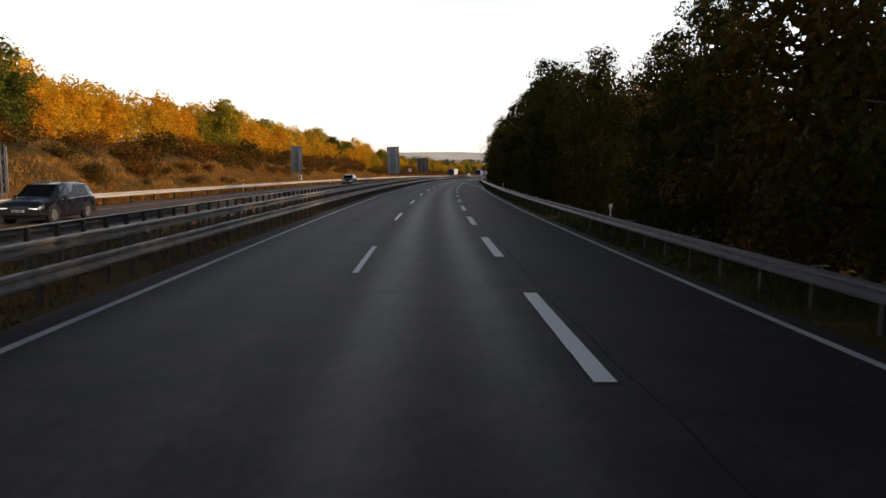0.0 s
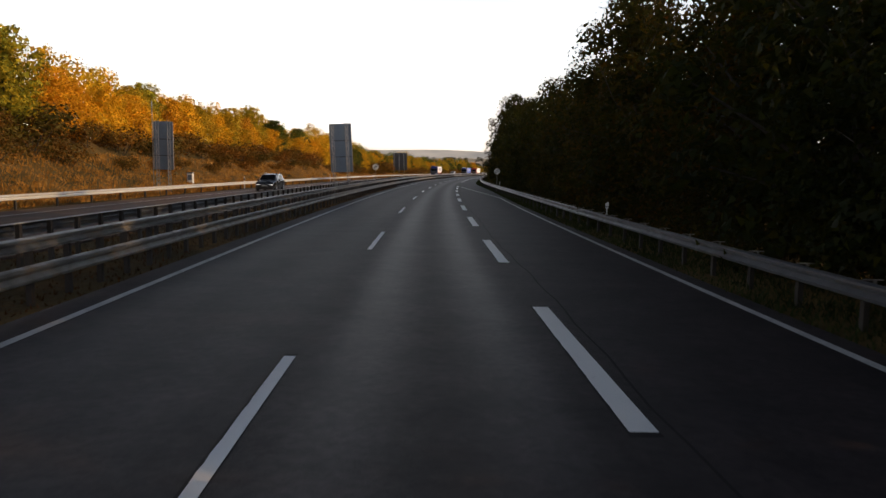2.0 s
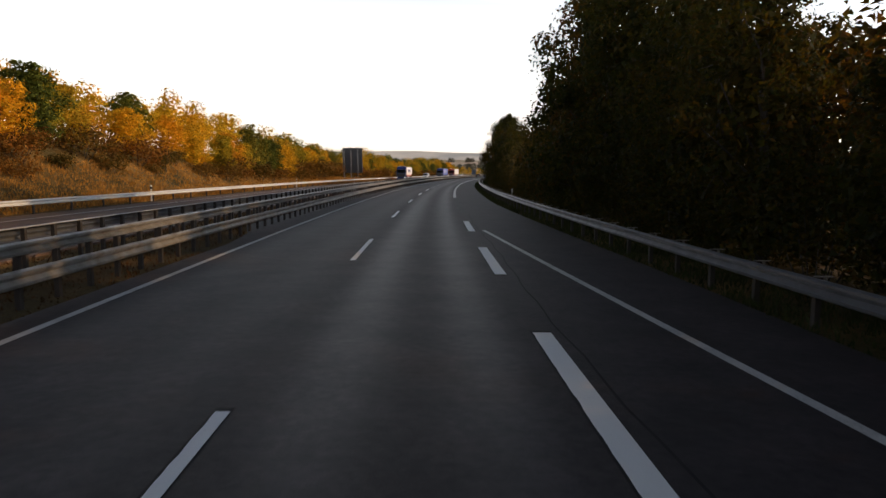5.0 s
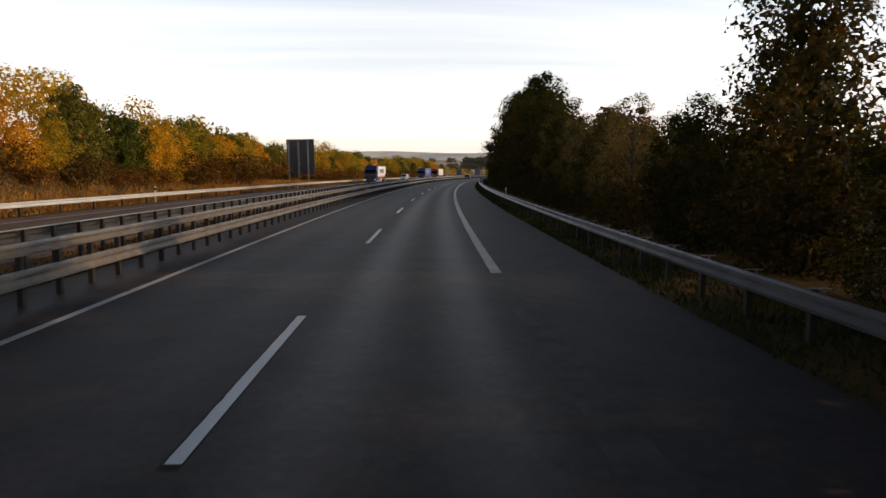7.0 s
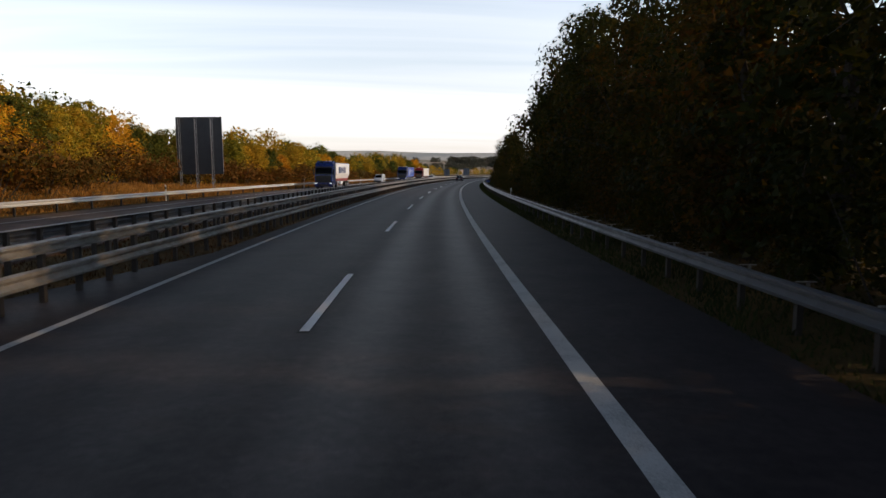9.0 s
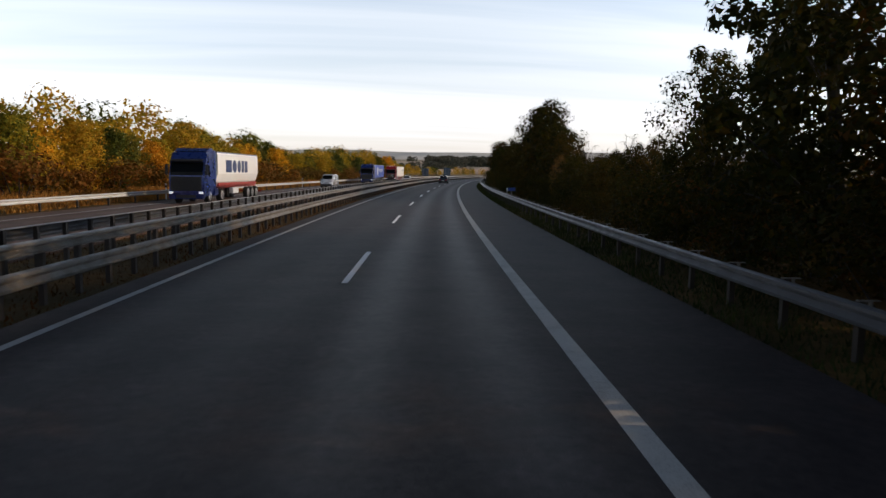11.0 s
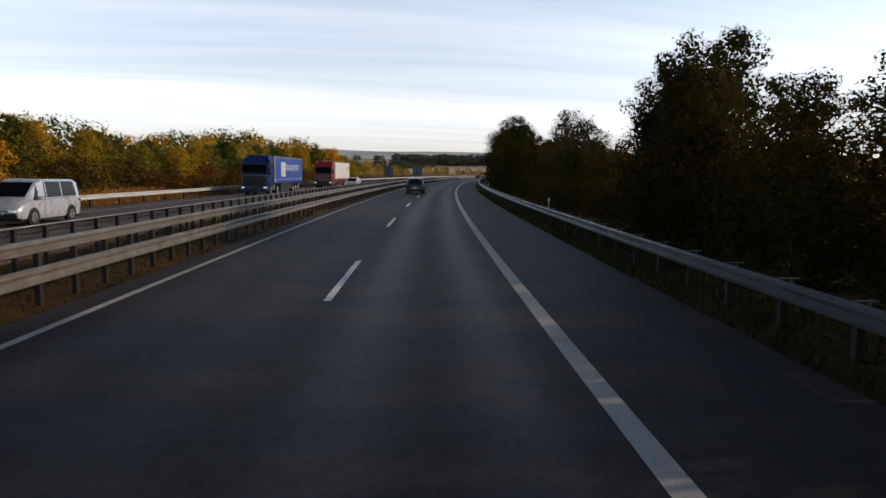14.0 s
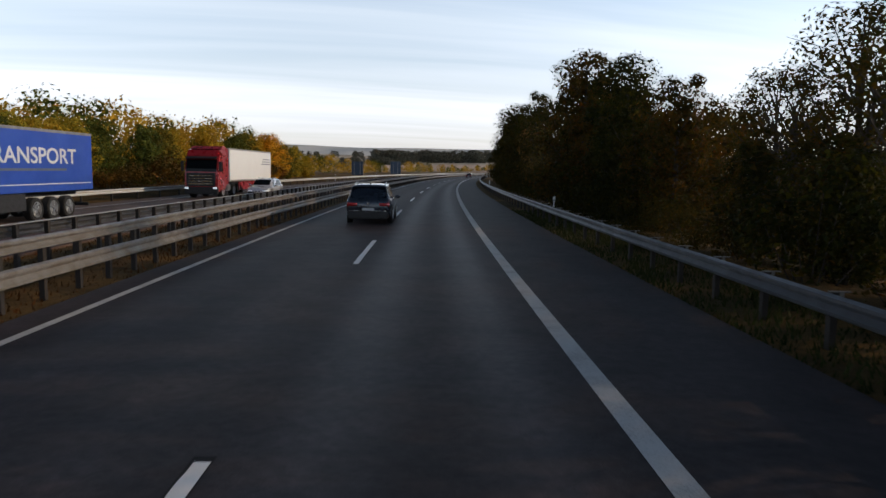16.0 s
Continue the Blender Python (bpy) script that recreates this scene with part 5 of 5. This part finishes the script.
def truck(label, cab_paint, box_paint, frame_paint, kind):
    """Tractor unit and semi-trailer; y points forward, the front bumper at y = 0."""
    root = tagged(new("truck"), label, "truck")

    def shell(name, pts, w, mat, lab="", bev=0.08, taper_w=0.0):
        bm = bmesh.new()
        a = [bm.verts.new((-(w - taper_w * (z > 2.9)), y, z)) for y, z in pts]
        c = [bm.verts.new((w - taper_w * (z > 2.9), y, z)) for y, z in pts]
        bm.faces.new(a)
        bm.faces.new(list(reversed(c)))
        for k in range(len(pts)):
            q = (k + 1) % len(pts)
            bm.faces.new((a[k], a[q], c[q], c[k]))
        return part(name, bm, mat, root, lab, bevel=bev)

    shell("cab", [(0.0, 0.45), (0.02, 1.5), (-0.10, 2.2), (-0.42, 3.05), (-0.8, 3.62), (-2.1, 3.72), (-2.2, 3.0), (-2.2, 0.9), (-1.9, 0.9), (-1.75, 0.55)], 1.24, cab_paint)
    shell("air_deflector", [(-1.0, 3.68), (-1.5, 3.92), (-2.3, 3.95), (-2.35, 3.0), (-2.2, 3.0), (-2.12, 3.7)], 1.18, cab_paint, "roof air deflector", 0.05)
    shell("windscreen", [(-0.055, 1.98), (-0.085, 2.2), (-0.34, 2.9), (-0.37, 2.9), (-0.13, 2.0)], 1.14, CAR_GLASS, "dark tinted windscreen", 0.008)
    shell("sun_visor", [(-0.05, 2.98), (-0.36, 3.14), (-0.40, 3.10), (-0.08, 2.93)], 1.15, BLACK_PLASTIC, "dark sun visor", 0.01)
    part("grille", box(-1.08, 1.08, -0.02, 0.05, 0.90, 1.9), BLACK_PLASTIC, root, "black radiator grille", bevel=0.03)
    for k in range(4):
        part("grille_slat", box(-0.9, 0.9, 0.045, 0.075, 1.05 + 0.2 * k, 1.12 + 0.2 * k), CHROME if kind == "box" else BLACK_PLASTIC, root, bevel=0.008)
    part("bumper", box(-1.24, 1.24, -0.3, 0.10, 0.32, 0.86), BLACK_PLASTIC if kind == "box" else cab_paint, root, bevel=0.06)
    part("air_intake", box(-0.7, 0.7, 0.09, 0.115, 0.40, 0.62), BLACK_PLASTIC, root, bevel=0.01)
    for side in (-1, 1):
        part("headlight", box(side * 0.92, side * 1.2, 0.02, 0.12, 0.70, 0.84), HEADLAMP, root, "lit headlight", bevel=0.02)
        part("side_window", box(side * 1.225, side * 1.252, -1.25, -0.42, 2.0, 2.72), CAR_GLASS, root, "cab side window", bevel=0.01)
        part("mirror", box(side * 1.33, side * 1.52, -0.22, -0.08, 2.0, 2.75), BLACK_PLASTIC, root, "black mirror housing", bevel=0.04)
        part("mirror_arm", rod((side * 1.2, -0.2, 2.7), (side * 1.42, -0.15, 2.7), 0.025), BLACK_PLASTIC, root)
        part("wind_fairing", box(side * 1.14, side * 1.22, -2.75, -2.2, 1.0, 3.8), cab_paint, root, "side fairing behind the cab", bevel=0.02)
        part("fuel_tank", box(side * 0.75, side * 1.22, -3.3, -2.3, 0.5, 1.05), cab_paint if kind == "tipper" else ALLOY, root, "fuel tank", bevel=0.08)
        part("mudguard", box(side * 0.8, side * 1.24, -4.75, -3.45, 1.05, 1.10), BLACK_PLASTIC, root, bevel=0.015)
        for y, r in ((-1.35, 0.5), (-4.1, 0.5), (-11.2, 0.5), (-12.5, 0.5), (-13.8, 0.5)):
            wheel(side * 1.06, y, r, 0.34, root, side)
    part("tractor_frame", box(-0.45, 0.45, -5.2, -1.0, 0.62, 0.95), BLACK_PLASTIC, root, bevel=0.02)
    part("trailer_frame", box(-0.6, 0.6, -15.7, -3.2, 0.98, 1.2), frame_paint, root, "trailer frame", bevel=0.02)
    part("rear_underrun", box(-1.15, 1.15, -15.8, -15.68, 0.45, 0.6), frame_paint, root, "rear bumper beam", bevel=0.02)
    if kind == "tipper":
        bm = bmesh.new()
        rings = []
        prof = [(0.72, 1.22), (1.05, 1.5), (1.27, 2.1), (1.27, 3.55), (1.2, 3.66), (-1.2, 3.66), (-1.27, 3.55), (-1.27, 2.1), (-1.05, 1.5), (-0.72, 1.22)]
        for y in (-3.1, -3.2, -7, -11, -14.2, -14.3):
            rings.append([bm.verts.new((x * (0.98 if y in (-3.1, -14.3) else 1), y, z)) for x, z in prof])
        for a, c in zip(rings, rings[1:]):
            for k in range(len(a)):
                bm.faces.new((a[k], a[(k + 1) % len(a)], c[(k + 1) % len(a)], c[k]))
        bm.faces.new(rings[0])
        bm.faces.new(list(reversed(rings[-1])))
        trailer = part("trailer_body", bm, box_paint, root, "white half-round tipper body")
        part("rolled_cover", box(-1.24, 1.24, -14.3, -3.1, 3.665, 3.75), BAR_GREY, root, "grey rolled cover", bevel=0.04)
        for side in (-1, 1):
            y = -5.0
            for w, round_shape in ((1.5, False), (1.1, True), (0.95, True), (0.7, False), (0.8, False)):
                if round_shape:
                    bm = rod((side * 1.262, 0, 0), (side * 1.276, 0, 0), 0.5, None, 20)
                    bmesh.ops.transform(bm, matrix=Matrix.Translation((0, y - w / 2, 2.68)) @ Matrix.Diagonal((1, w, 1, 1)), verts=bm.verts)
                else:
                    bm = box(side * 1.262, side * 1.276, y - w, y, 2.2, 3.15)
                part("letter_shape", bm, NAVY_PRINT, trailer, "plain navy shape of a painted name")
                y -= w + 0.22
            part("side_box", box(side * 0.9, side * 1.22, -8.4, -6.9, 0.55, 1.0), PLATE, root, "pale stowage box", bevel=0.03)
            part("side_rail", box(side * 1.05, side * 1.16, -14.0, -3.5, 1.2, 1.42), frame_paint, root, "red side rail", bevel=0.015)
    else:
        trailer = part("trailer_body", box(-1.275, 1.275, -16.0, -2.85, 1.22, 3.82), box_paint, root, bevel=0.03)
        for side in (-1, 1):
            part("side_guard", box(side * 1.2, side * 1.25, -10.4, -5.4, 0.5, 1.18), cab_paint if kind == "box" else BLACK_PLASTIC, root, "long side guard", bevel=0.01)
            part("roof_edge", box(side * 1.255, side * 1.29, -16.0, -2.85, 3.72, 3.84), STEEL, trailer, "metal roof edge", bevel=0.008)
            part("lower_edge", box(side * 1.255, side * 1.288, -16.0, -2.85, 1.22, 1.34), STEEL if kind == "box" else box_paint, trailer, "lower edge rail", bevel=0.008)
            part("front_corner", box(side * 1.22, side * 1.292, -3.05, -2.84, 1.22, 3.84), PLATE, trailer, "pale front corner post", bevel=0.015)
            if kind == "curtain":
                part("emblem", box(side * 1.277, side * 1.284, -7.5, -5.6, 1.8, 3.3), PLATE, trailer, "plain white square")
                text = bpy.data.curves.new("lettering", "FONT")
                text.body, text.size, text.extrude, text.align_x = "TRANSPORT", 0.92, 0.003, "CENTER"
                text.offset = 0.012
                tmp = new("lettering", text)
                bpy.context.view_layer.update()
                me = bpy.data.meshes.new_from_object(tmp.evaluated_get(bpy.context.evaluated_depsgraph_get()))
                bpy.data.objects.remove(tmp)
                me.materials.clear()
                me.materials.append(PLATE)
                ob = new("lettering", me)
                ob.parent = trailer
                ob.matrix_basis = pose(side * 1.281, -11.0, 2.42, 90, 0, 90 * side) @ Matrix.Diagonal((1.34, 1.0, 1.0, 1.0))
                tagged(ob, "white lettering reading TRANSPORT")
                part("small_print", box(side * 1.277, side * 1.283, -13.6, -8.3, 2.10, 2.20), BAR_GREY, trailer, "row of small grey print")
                part("pinstripe", box(side * 1.277, side * 1.283, -15.8, -3.1, 1.52, 1.56), PLATE, trailer, "thin white pinstripe")
            else:
                for k in range(3):
                    part("stripe", box(side * 1.277, side * 1.284, -15.6, -13.0 + 0.3 * k, 3.05 - 0.22 * k, 3.12 - 0.22 * k), BAR_GREY, trailer, "thin grey print")
        for side in (-1, 1):
            part("rear_door", box(side * 0.02, side * 1.24, -16.03, -15.995, 1.3, 3.76), box_paint, trailer, "rear door", bevel=0.008)
    return root


BLUE_PAINT = paint("deep blue truck paint", (0.010, 0.028, 0.16), 0.2)
RED_PAINT = paint("red truck paint", (0.33, 0.012, 0.015), 0.1)
CURTAIN = surface("blue tarpaulin", (0.012, 0.06, 0.36), 0.5, 0.0, 0.2, 0.6, 12, 0.12)
WHITE_BOX = surface("white trailer panels", (0.74, 0.74, 0.72), 0.42, 0.0, 0.12, 0.5, 20, 0.04, (0.55, 0.52, 0.47))
RED_FRAME = surface("red chassis paint", (0.36, 0.03, 0.02), 0.5, 0.0, 0.4, 3, 40, 0.1, (0.16, 0.04, 0.03))
t1 = truck("blue tractor with a white tipper trailer on a red chassis", BLUE_PAINT, WHITE_BOX, RED_FRAME, "tipper")
t1.matrix_basis = place(322.4, -15.65, 0.0, 180)
t2 = truck("blue curtain-sided truck with white lettering on the oncoming carriageway", BLUE_PAINT, CURTAIN, BLACK_PLASTIC, "curtain")
t2.matrix_basis = place(414.5, -15.65, 0.0, 180)
t3 = truck("red tractor with a white box trailer on the oncoming carriageway", RED_PAINT, WHITE_BOX, BLACK_PLASTIC, "box")
t3.matrix_basis = place(449.0, -15.65, 0.0, 180)
